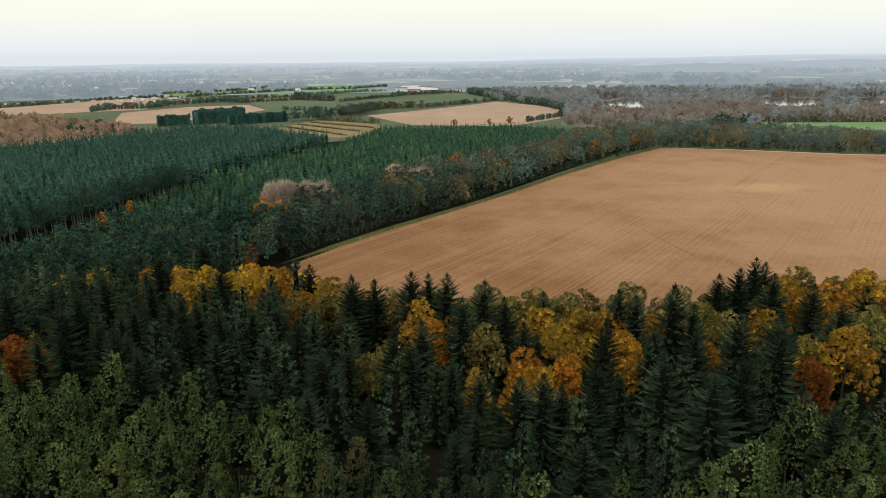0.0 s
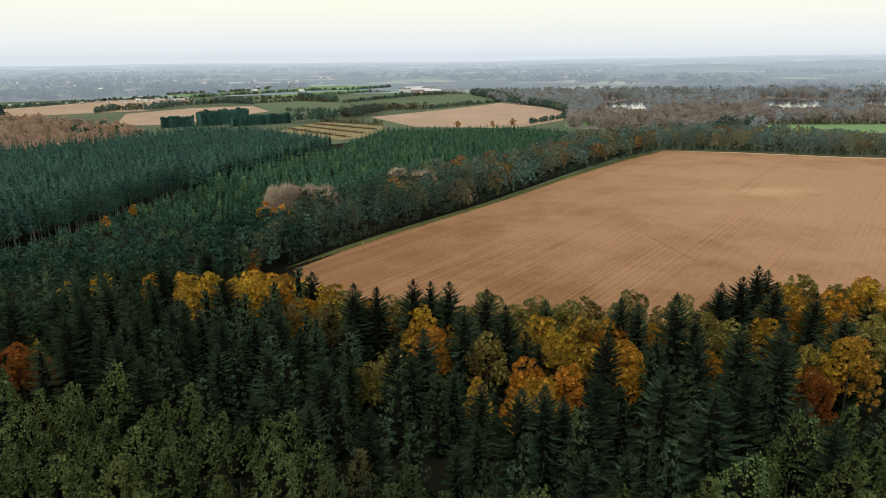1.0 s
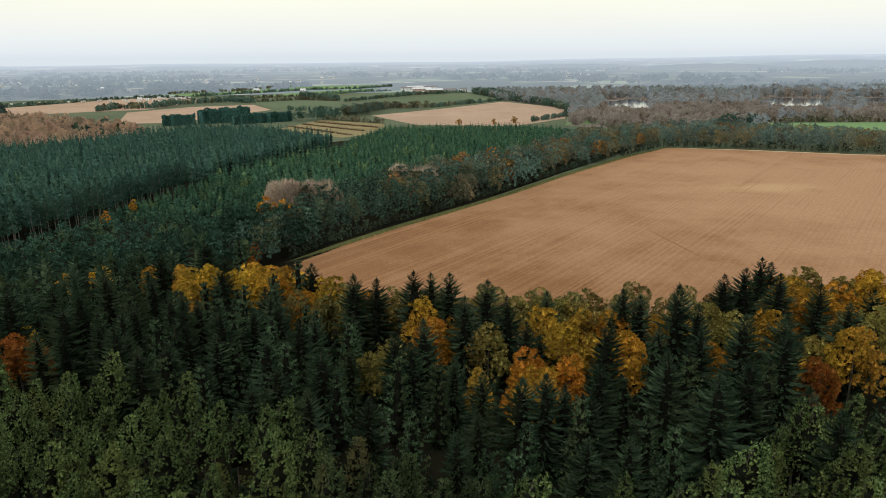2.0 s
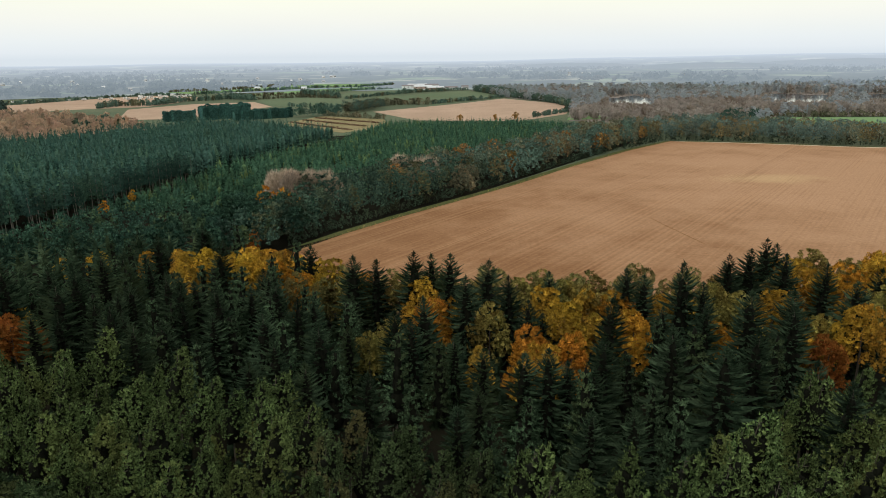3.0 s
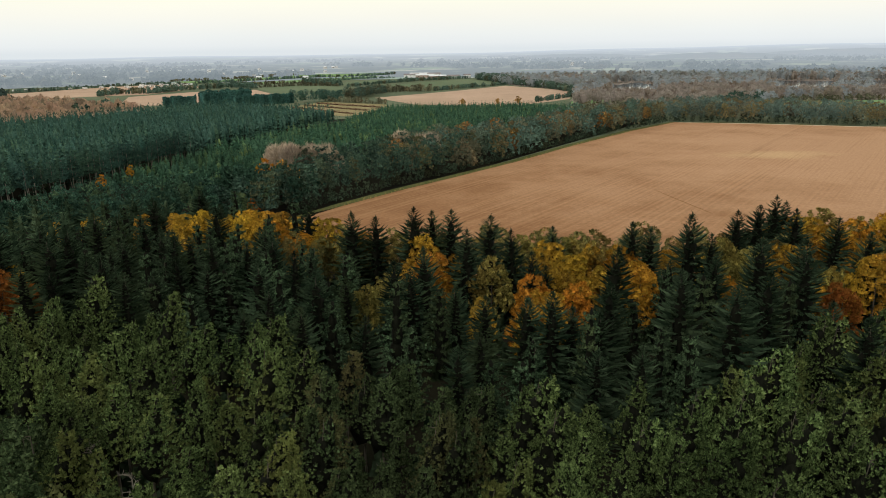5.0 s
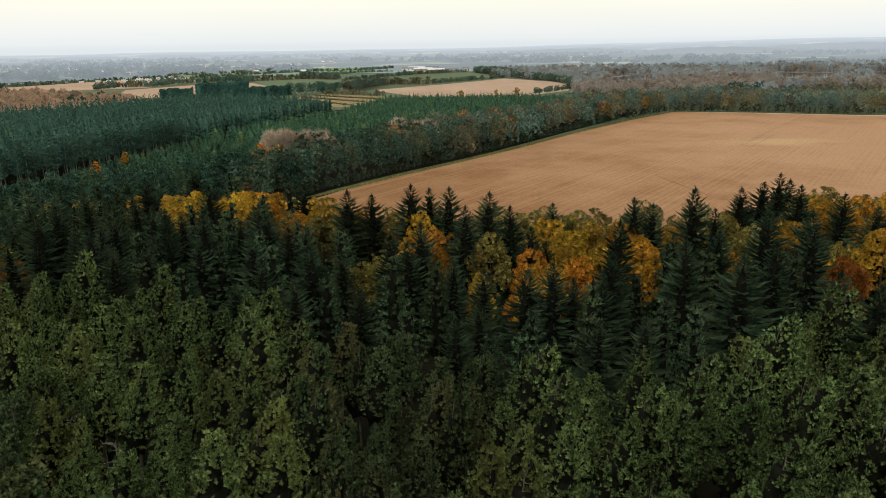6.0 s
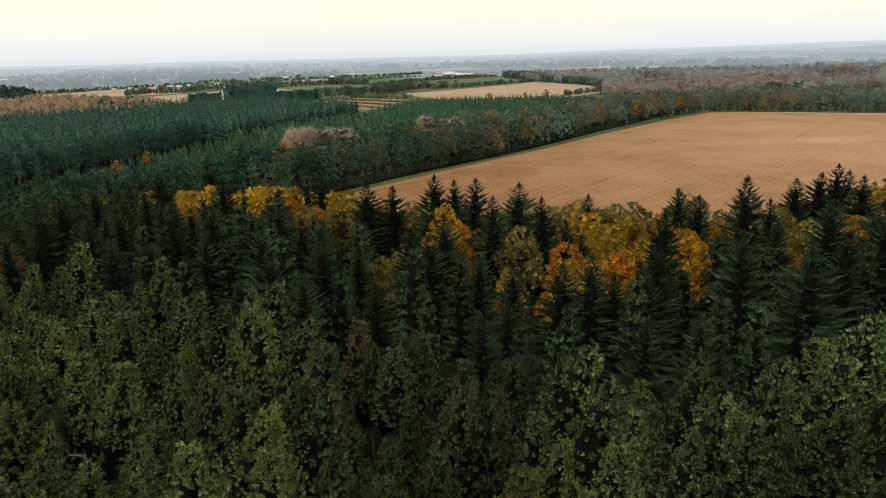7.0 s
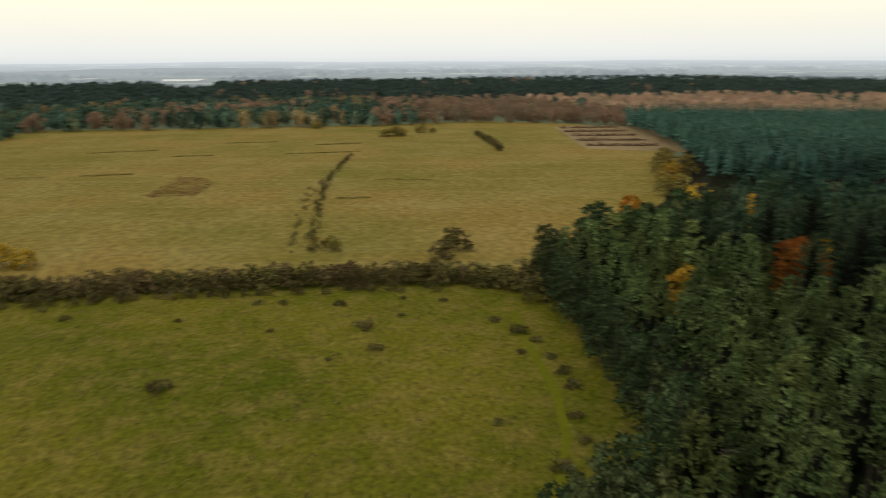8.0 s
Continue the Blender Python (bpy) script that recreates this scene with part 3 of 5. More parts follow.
def spruce_crown(rng, h, r, whorls, arms, steps, base=0.08, droop=0.34):
    """Whorls of drooping boughs, each a folded frond with side sprays, narrowing to a short leader."""
    pieces, up = [], np.array([0, 0, 1.0])
    for k in range(whorls):
        t = 1 - (1 - (k + rng.uniform(0, 0.8)) / whorls) ** 1.3
        reach = r * math.tanh(0.62 * h * (1 - t) / r) + 0.2
        n_arm = max(5, int(arms * (1 - 0.35 * t)))
        a0 = rng.random() * 6.28
        for i in range(n_arm):
            a = a0 + 6.283 * i / n_arm + rng.normal(0, 0.3)
            long, lift = reach * rng.uniform(0.55, 1.2), rng.normal(0, 0.38)
            out, across = np.array([np.cos(a), np.sin(a), 0.0]), np.array([-np.sin(a), np.cos(a), 0.0])
            z0 = h * (base + (0.965 - base) * t) + lift * (1 - t)

            def along(s):
                return out * long * s + up * (z0 + long * ((0.04 + 0.5 * t) * s - droop * (1 - 0.8 * t) * s ** 2 + 0.16 * s ** 3))
            wide = 0.045 * long + 0.03
            drop = up * 0.10 * long
            body = np.array([along(0.1), along(0.55) + across * wide - drop, along(1.0), along(0.55) - across * wide - drop, along(0.6) + up * 0.02 * long])
            pieces.append((body, np.array([(0, 4, 1), (1, 4, 2), (2, 4, 3), (3, 4, 0)])))
            s = np.linspace(0.25, 0.95, steps)
            p = np.array([along(x) for x in s])
            w = long * 0.13 * (1.12 - s) + 0.2
            for sign in (-1, 1):
                ahead = out * 0.75 + sign * across * 0.7 + up * (0.05 + 0.3 * t) + rng.normal(0, 0.34, (steps, 3))
                pieces.append(leaves(p, ahead, np.cross(ahead, up) + rng.normal(0, 0.3, (steps, 3)), w * rng.uniform(0.7, 1.3, steps), w * 0.19))
    for k in range(8):
        a = k * 0.9
        pieces.append(leaves(np.array([[0, 0, h * (0.92 + 0.007 * k)]]), np.array([[np.cos(a) * 0.5, np.sin(a) * 0.5, 1.0]]),
                             np.array([[-np.sin(a), np.cos(a), 0]]), [0.035 * h], [0.006 * h]))
    heart = []
    for u in (0.0, 0.14, 0.28, 0.42, 0.56, 0.7, 0.82):
        wide = 0.4 * r * math.tanh(0.5 * h * (1 - u) / r)
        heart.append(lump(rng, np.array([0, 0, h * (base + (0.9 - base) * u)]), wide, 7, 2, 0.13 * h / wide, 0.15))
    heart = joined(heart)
    return joined(pieces), heart


def broad_crown(rng, h, r, lobes, per, size, base=0.28, up=0.25, flat=False):
    """Lobed leafy crown: leaves on the skins of many uneven bunches."""
    t = rng.random(lobes)
    ang = rng.random(lobes) * 6.283
    prof = r * np.sqrt(np.clip(1 - (2 * t - 0.85) ** 2 / 1.35, 0.05, 1)) * rng.uniform(0.5, 1.0, lobes)
    c = np.stack([np.cos(ang) * prof, np.sin(ang) * prof, h * (base + (0.9 - base) * t)], 1)
    rad = np.repeat(r * rng.uniform(0.16, 0.44, lobes), per)[:, None]
    d = unit(rng.normal(0, 1, (lobes * per, 3)) + np.array([0, 0, up]))
    root = np.repeat(c, per, 0) + d * rad * rng.uniform(0.75, 1.1, (lobes * per, 1))
    root[:, 2] *= h / max(root[:, 2].max(), 0.1)
    ahead = d * 0.5 + rng.normal(0, 0.7, d.shape)
    side = np.cross(ahead, d + rng.normal(0, 0.5, d.shape))
    n = len(d)
    if flat:
        side = np.cross(d, rng.normal(0, 1, d.shape))
        ahead = np.cross(d, side) + rng.normal(0, 0.25, d.shape) * np.linalg.norm(side, axis=1, keepdims=True)
        return leaves(root - unit(ahead) * size * 0.4, ahead, side, size * rng.uniform(0.8, 1.3, n), size * rng.uniform(0.4, 0.6, n))
    return leaves(root, ahead, side, size * rng.uniform(0.7, 1.3, n), size * rng.uniform(0.28, 0.45, n))


def bare_crown(rng, h, r, twigs, base=0.25):
    """Leafless twigs that fan upwards."""
    ang, t = rng.random(twigs) * 6.283, rng.random(twigs)
    rad = r * np.sqrt(rng.random(twigs))
    root = np.stack([np.cos(ang) * rad, np.sin(ang) * rad, h * (base + 0.62 * np.sqrt(t) * np.sqrt(1.02 - (rad / r) ** 2))], 1)
    ahead = np.stack([np.cos(ang) * 0.45, np.sin(ang) * 0.45, 1.0 + 0 * ang], 1) + rng.normal(0, 0.22, (twigs, 3))
    return leaves(root, ahead, np.cross(ahead, rng.normal(0, 1, (twigs, 3))), h * rng.uniform(0.07, 0.16, twigs), h * rng.uniform(0.004, 0.008, twigs))


def trunk_of(rng, h, r, limbs, limb_from=0.4, limb_reach=1.6, east=0.0):
    lean = rng.normal(0, 0.006 * h if east else 0.012 * h, 2) + np.array([east, 0])
    z = np.linspace(-0.2, h * 0.94, 7)
    pts = np.stack([lean[0] * (z / h) ** 2, lean[1] * (z / h) ** 2, z], 1)
    pieces = [tube(pts, r * np.array([1.35, 1.0, 0.86, 0.7, 0.52, 0.32, 0.08]), 8)]
    for k in range(limbs):
        t, a = limb_from + (0.9 - limb_from) * rng.random(), rng.random() * 6.283
        p0 = np.array([lean[0] * t ** 2, lean[1] * t ** 2, h * t])
        d = np.array([np.cos(a), np.sin(a), rng.uniform(0.2, 0.8)]) * limb_reach * (1.15 - t) * rng.uniform(0.7, 1.3)
        pieces.append(tube([p0, p0 + d * 0.5 + np.array([0, 0, -0.06]), p0 + d], [r * 0.3, r * 0.18, r * 0.05], 5))
    return joined(pieces)


def inside(poly, x, y):
    hit, j = np.zeros(len(x), bool), len(poly) - 1
    for i in range(len(poly)):
        (xi, yi), (xj, yj) = poly[i], poly[j]
        hit ^= ((yi > y) != (yj > y)) & (x < (xj - xi) * (y - yi) / (yj - yi + 1e-9) + xi)
        j = i
    return hit


def scatter(poly, step, seed, jitter=0.42, keep=1.0):
    """Uneven planting over a polygon: a staggered grid, shaken."""
    rng = np.random.default_rng(seed)
    p = np.array(poly, float)
    lo, hi = p.min(0), p.max(0)
    gx, gy = np.meshgrid(np.arange(lo[0], hi[0] + step, step), np.arange(lo[1], hi[1] + step, step * 0.9))
    gx = gx + (np.arange(gx.shape[0]) % 2)[:, None] * step / 2
    x = gx.ravel() + rng.uniform(-jitter, jitter, gx.size) * step
    y = gy.ravel() + rng.uniform(-jitter, jitter, gx.size) * step
    ok = inside(poly, x, y) & (rng.random(gx.size) < keep)
    return np.stack([x[ok], y[ok]], 1)


def away(points, others, gap):
    if len(others) == 0 or len(points) == 0:
        return points
    o = np.array(others, float)[:, :2]
    d = np.sqrt(((points[:, None] - o[None]) ** 2).sum(-1)).min(1)
    return points[d > gap]


def patches(points, size):
    """Soft uneven patches between 0 and 1 over the plan."""
    x, y = points[:, 0] / size, points[:, 1] / size
    return np.clip(0.5 + 0.28 * np.sin(x + 1.7 * np.sin(0.7 * y)) + 0.28 * np.sin(0.9 * y + 1.4 * np.sin(0.8 * x + 1)), 0, 1)


def stand(name, points, templates, sizes, seed, material, label, category="woodland", kind="stuff", parent=None):
    """A whole stand of trees too many to count, as one mesh."""
    rng = np.random.default_rng(seed)
    verts, quads, n = [], [], 0
    for x, y in points:
        v, q = templates[rng.integers(len(templates))]
        a, s = rng.random() * 6.283, rng.uniform(*sizes)
        wide = s * rng.uniform(0.85, 1.15)
        c, d = np.cos(a) * wide, np.sin(a) * wide
        verts.append(np.stack([v[:, 0] * c - v[:, 1] * d + x, v[:, 0] * d + v[:, 1] * c + y, v[:, 2] * s], 1))
        quads.append(q + n)
        n += len(v)
    ob = new(name, mesh_from(name, np.concatenate(verts), np.concatenate(quads), material))
    ob.parent = parent
    return tagged(ob, label, category, kind=kind) if parent is None else ob


def tree_proto(name, trunk, crown, bark, leaf, label, category, group, heart=None):
    top = new(name)
    for pname, (v, q), mat in (("trunk", trunk, bark), ("crown", crown, leaf)) + ((("twig_mass", heart, CROWN_SHADE),) if heart else ()):
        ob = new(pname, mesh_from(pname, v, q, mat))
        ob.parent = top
    return tagged(top, label, category, group)


def plant(proto, places, seed, sizes, spin=6.283):
    """Puts the proto on the first place and copies on the rest. A place: x, y and, if known, its height scale."""
    rng = np.random.default_rng(seed)
    for k, place in enumerate(places):
        s = place[2] if len(place) > 2 else rng.uniform(*sizes)
        w = s * rng.uniform(0.88, 1.14)
        m = Matrix.LocRotScale((float(place[0]), float(place[1]), 0.0), Euler((rng.normal(0, 0.02), rng.normal(0, 0.02), (rng.random() - 0.5) * spin)), (w, w, s))
        if k == 0:
            proto.matrix_basis = m
        else:
            copy = copy_thing(proto, m)
            copy.matrix_basis = m


# ---------------------------------------------------------------- ground and fields
def sheet(name, poly, z, material, label, category, thick=0.3, kind="structure"):
    bm = bmesh.new()
    top = [bm.verts.new((x, y, z)) for x, y in poly]
    low = [bm.verts.new((x, y, z - thick)) for x, y in poly]
    bm.faces.new(top)
    for i in range(len(poly)):
        j = (i + 1) % len(poly)
        bm.faces.new((top[i], low[i], low[j], top[j]))
    bmesh.ops.recalc_face_normals(bm, faces=bm.faces)
    ob = part(name, bm, material, None)
    return tagged(ob, label, category, kind=kind)


def disc(name, r0, r1, z, material, label, category, rings=1, sides=96):
    bm = bmesh.new()
    loops = []
    for k in range(rings + 1):
        r = r0 + (r1 - r0) * k / rings
        loops.append([bm.verts.new((r * math.cos(6.28319 * i / sides), r * math.sin(6.28319 * i / sides), z)) for i in range(sides)])
    if r0 <= 0.01:
        raise ValueError("ring only")
    for k in range(rings):
        for i in range(sides):
            j = (i + 1) % sides
            bm.faces.new((loops[k][i], loops[k + 1][i], loops[k + 1][j], loops[k][j]))
    ob = part(name, bm, material, None)
    return tagged(ob, label, category, kind="structure")


GROUND_POLY = [(4850 * math.cos(6.28319 * i / 96), 4850 * math.sin(6.28319 * i / 96)) for i in range(96)]
sheet("ground", GROUND_POLY, 0.0, GROUND, "dark rough open ground reaching the horizon", "ground", 2.0)
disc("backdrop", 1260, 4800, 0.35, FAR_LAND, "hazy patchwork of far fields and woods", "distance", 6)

FIELD = [(-47, 208), (-35, 229), (-17.6, 254.6), (3.8, 283), (30, 318.6), (65, 372), (110, 434), (150, 481), (194, 469), (225, 456), (255, 443), (277, 439), (340, 420), (340, 120), (130, 150), (60, 148), (20, 140), (-25, 160)]
sheet("field", FIELD, 0.10, SOIL, "bare brown ploughed field with fine drill rows", "field")
VERGE_LINE = [(-50, 209.8), (-38, 231), (-20.5, 257), (1, 285.5), (27, 321), (62, 374.5), (107, 436.5), (148.5, 483), (195, 472), (255.5, 445), (277.5, 441), (341, 422)]
sheet("verge", VERGE_LINE + FIELD[12:0:-1], 0.16, VERGE, "narrow strip of rough green grass beside the field", "verge")
sheet("track", [(152, 479.5), (194, 467), (225, 454), (255, 441), (340, 418), (340, 416.3), (255, 439), (225, 452), (194, 465)], 0.22, TRACK, "pale chalky track along the field margin", "track")
sheet("forest_floor", [(-310, 520), (-330, 306), (-258, 250), (-165, 162), (-108, 90), (-84, 84), (-56, 74), (-30, 62), (0, 46), (45, 30), (200, -10), (200, 150), (60, 147), (20, 139), (-15, 165), (-38, 208), (-20, 250), (140, 500), (60, 590), (-48, 560), (-95, 520)], 0.05, SHADED_LITTER, "leaf litter under the trees, darkened for their shade", "forest floor")
sheet("wood_floor", [(108, 640), (165, 605), (262, 594), (290, 664), (400, 659), (560, 614), (800, 565), (1100, 900), (900, 1250), (300, 1255), (40, 1232), (88, 990), (155, 855), (124, 715)], 0.08, HAZED_LITTER, "leaf litter under the far wood, lightened for haze", "forest floor")
sheet("pasture", [(-143, -2), (-136, 24), (-128, 60), (-114, 84), (-108, 92), (-84, 86), (-69, 81), (-56, 77), (-48, 72), (-20, 58), (40, 34), (60, -60), (-140, -90)], 0.08, ROUGH_GRASS, "rough mottled green pasture with tussocks", "pasture")
sheet("meadow", [(-139, -2), (-132, 24), (-124, 60), (-110, 86), (-163, 162), (-205, 200), (-259, 241), (-372, 287), (-402, 277), (-447, 233), (-451, 130), (-477, 31), (-500, -45), (-404, -75), (-250, -140), (-142, -90)], 0.09, HAY_GRASS, "faded yellow-green meadow in autumn", "meadow")
sheet("field", [(-80, 768), (12, 886), (76, 987), (146, 852), (118, 715), (62, 640), (-29, 660)], 0.10, TAN, "pale tan stubble field beyond the plantation", "field")
sheet("field", [(-374, 837), (-329, 925), (-258, 959), (-212, 864), (-263, 700), (-320, 690)], 0.10, TAN, "pale tan field behind dark hedges", "field")
sheet("field", [(-575, 934), (-557, 974), (-516, 1093), (-469, 1145), (-401, 1106), (-364, 1073), (-361, 951), (-370, 882), (-425, 852), (-496, 803), (-640, 860)], 0.10, TAN, "tan field with parked white caravans", "field")
sheet("field", [(-150, 630), (-126, 718), (-60, 672), (-48, 600), (-82, 555)], 0.12, STRIP_LAND, "straw-coloured cut strip between plantations", "field")
sheet("field", [(-485, 1247), (-398, 1330), (-319, 1561), (-113, 1579), (-172, 1410), (-254, 1378), (-338, 1268), (-414, 1172)], 0.50, GREEN_CROP, "bright green distant crop field", "field")
sheet("field", [(-320, 1081), (-308, 1186), (-247, 1306), (-193, 1368), (-135, 1420), (-143, 1289), (-210, 1205), (-272, 1148)], 0.45, GREEN_CROP, "bright green distant pasture strip", "field")
sheet("field", [(-271, 1009), (-213, 1053), (-154, 1019), (-117, 837), (-149, 849), (-190, 853), (-217, 884)], 0.10, DULL_CROP, "dull green field edged by hedges", "field")
sheet("field", [(-113, 1053), (-69, 1075), (17, 1206), (56, 1218), (104, 1079), (78, 1014), (28, 948), (-5, 879), (-20, 844), (-31, 944), (-79, 985)], 0.10, DULL_CROP, "dull green field below the farm", "field")
sheet("field", [(-158, 1045), (-166, 1165), (-119, 1246), (-82, 1279), (-59, 1218), (-124, 1111)], 0.10, DULL_CROP, "dull green field beside a row of trees", "field")
sheet("field", [(262, 590), (288, 655), (400, 650), (560, 600), (560, 520), (360, 570)], 0.10, GREEN_CROP, "bright green field behind the tree belt", "field")
sheet("field", [(108, 650), (120, 700), (151, 690), (160, 660)], 0.10, GREEN_CROP, "small green field corner among trees", "field")
sheet("clearing", [(-386, 256), (-381, 297), (-320, 300), (-252, 246), (-282, 212)], 0.14, FELLED, "felled strip with straw-coloured grass", "clearing")

# ponds: ragged banks round each middle, x, y, half-length along, half-depth, turn
PONDS = ((236, 935, 30, 80, 0.26), (462, 945, 58, 88, 0.48), (585, 945, 48, 62, 0.55))


def bank(x, y, long, deep, turn, grow, seed):
    g = np.random.default_rng(seed)
    ph = g.random(6) * 6.283
    pts = []
    for i in range(44):
        a = 6.28319 * i / 44
        k = grow * (1 + 0.14 * math.sin(3 * a + ph[0]) + 0.12 * math.sin(5 * a + ph[1]) + 0.08 * math.sin(9 * a + ph[2]) + 0.05 * math.sin(14 * a + ph[3]))
        u, v = long * k * math.cos(a), deep * k * math.sin(a)
        pts.append((x + u * math.cos(turn) + v * math.sin(turn), y - u * math.sin(turn) + v * math.cos(turn)))
    return pts


for k, p in enumerate(PONDS):
    sheet("pond", bank(*p, 1.0, 240 + k), 0.12, WATER, "still grey pond reflecting the sky", "pond")
sheet("lake", [(-1700, 40), (-1680, 75), (-1700, 115), (-1900, 150), (-1960, 90), (-1900, 45)], 0.6, WATER, "narrow bright lake among far woods", "lake")

# ---------------------------------------------------------------- trees near the path
rng = np.random.default_rng(7)
# single spruces that stand out against the field: x, y, height in metres
MARKED_SPRUCE = [(-30, 150, 18), (-19, 138, 19), (-14, 138, 18), (-6.8, 135.5, 20.5), (-3, 139, 19), (0.5, 137, 19.5), (7.9, 133, 19.5), (12, 127, 18),
                 (20, 131, 17.5), (34, 128, 19), (37, 127, 18), (42.5, 122.5, 22), (46, 121, 18.5), (57, 138, 18.5), (62, 141, 19), (68, 147, 19.5), (71, 149, 18),
                 (68, 137, 19), (73, 132, 18.5), (72, 119, 19), (49, 109, 21), (57, 112, 20), (54, 104, 20), (14.5, 93.5, 18), (37, 87.7, 20.5), (23, 97, 18), (50.5, 89.5, 17.5), (50, 80, 19),
                 (-41, 120, 19), (-55, 110, 19.2), (-8.4, 111.5, 17), (11, 95, 16.5), (-26, 101, 16.5), (3.5, 125, 18.5), (33, 96, 20), (44, 95, 20)]
# broadleaved trees: x, y and size
YELLOWS = [(18.8, 128.9, 0.96), (26.4, 131.2, 0.92), (20.9, 119.2, 0.98), (26.5, 121, 0.85), (14.8, 102.4, 0.93), (45.1, 128.3, 0.89), (40.6, 129.9, 0.82), (-5.2, 134.0, 1.05), (-25.3, 147.2, 1.0), (59.4, 110.0, 0.85), (70.7, 113.9, 1.05), (91.3, 138.4, 1.1),
           (74.5, 147.8, 0.95), (93.0, 147.4, 1.1), (63.3, 130.9, 0.85), (5.7, 111.0, 0.72), (100, 140), (105, 135), (100, 128), (110, 142), (95, 132), (-80, 99, 0.72),
           (-46, 157, 0.9), (-52, 156, 0.88), (-43, 160, 0.92), (-51, 162, 0.88), (-62, 162, 0.86), (-57, 165, 0.86), (-38, 160, 0.9), (-34, 158, 0.9), (-48, 165, 0.86), (-66, 168, 0.82), (-72, 166, 0.8),
           (-59, 155, 0.86), (-88, 172, 0.7), (-94, 166, 0.72), (-56, 160, 0.95), (-40, 156, 0.95)]
ORANGES = [(14.1, 108.6, 0.98), (20.3, 108.5, 0.97), (32.4, 127.1, 0.94), (32.2, 116.4, 1.02), (49.1, 120.4, 0.7), (53.3, 119.3, 0.7), (-3.3, 125.9, 0.92), (-17.6, 143.4, 0.95), (2.3, 135.4, 0.7), (73.9, 135.4, 1.1), (70.4, 149.9, 0.95),
           (98.2, 158.7, 0.9), (80.8, 138.6, 1.05), (-30, 146), (-38, 152), (-112.5, 113, 1.0), (-109, 110, 0.85), (-116, 116, 0.95)]
RUSTS = [(61.2, 106.6, 0.95), (42.7, 97.7, 0.7), (-80, 122, 0.85), (-75, 120, 0.78), (-53, 186, 0.6)]
OLIVES = [(14.8, 139.1, 0.9), (19.7, 140.0, 0.92), (23.5, 137.6, 0.88), (30.3, 131.0, 0.92), (51.4, 130.6, 0.98), (35.7, 137.3, 0.84), (-10.1, 139.7, 0.92), (-2.4, 141.6, 0.92), (-9.9, 119.8, 0.8), (-13.6, 116.1, 0.78), (7.9, 123.4, 0.91),
          (87.2, 149.4, 1.0), (81.0, 153.6, 1.0), (66.6, 119.5, 0.89), (81.7, 126.0, 1.03), (9, 137.5, 0.85), (28, 136, 0.85), (44, 134, 0.85), (-20, 142), (-26, 148), (103, 150), (112, 152), (92, 124), (106, 126), (97, 147), (58, 134, 0.85)]

# a close row of duller trees along the near side of the field
SCRUBS = [(-32 + 5.2 * k, 146.5 - 0.34 * k - 3.2 * (k % 2) - (4.5 - k if k > 2 else 1.5) * 0.35, 0.84 + 0.05 * ((k * 7) % 3)) for k in range(20)]

ZONE_PINE = [(-106, 91), (-84, 85), (-69, 81), (-57, 76.5), (-47, 72), (-38, 64), (-30, 49), (0, 34), (40, 26), (80, 22), (88, 88), (60, 94), (47, 92), (42, 89), (35, 81), (29, 74), (23, 71), (16, 75), (8, 75.5), (0, 77), (-7, 80), (-12, 84), (-20, 88), (-28, 93.5), (-36, 98), (-44, 100), (-54, 103.5), (-63, 107), (-74, 112), (-100, 112)]
ZONE_SPRUCE = [(-104, 115), (-74, 115), (-54, 107), (-36, 101), (-20, 92), (-12, 87), (0, 80), (8, 78), (22, 76), (30, 77), (40, 91), (47, 95), (60, 97), (88, 91), (125, 72), (130, 160), (80, 156), (62, 146), (45, 128), (20, 130), (-10, 138), (-34, 158), (-50, 185), (-95, 178), (-130, 150)]

autumn = YELLOWS + ORANGES + RUSTS + OLIVES
marks = [m[:2] for m in MARKED_SPRUCE + autumn] + [(m[0] * k, m[1] * k) for m in autumn if m[0] > -30 for k in (0.965,)]

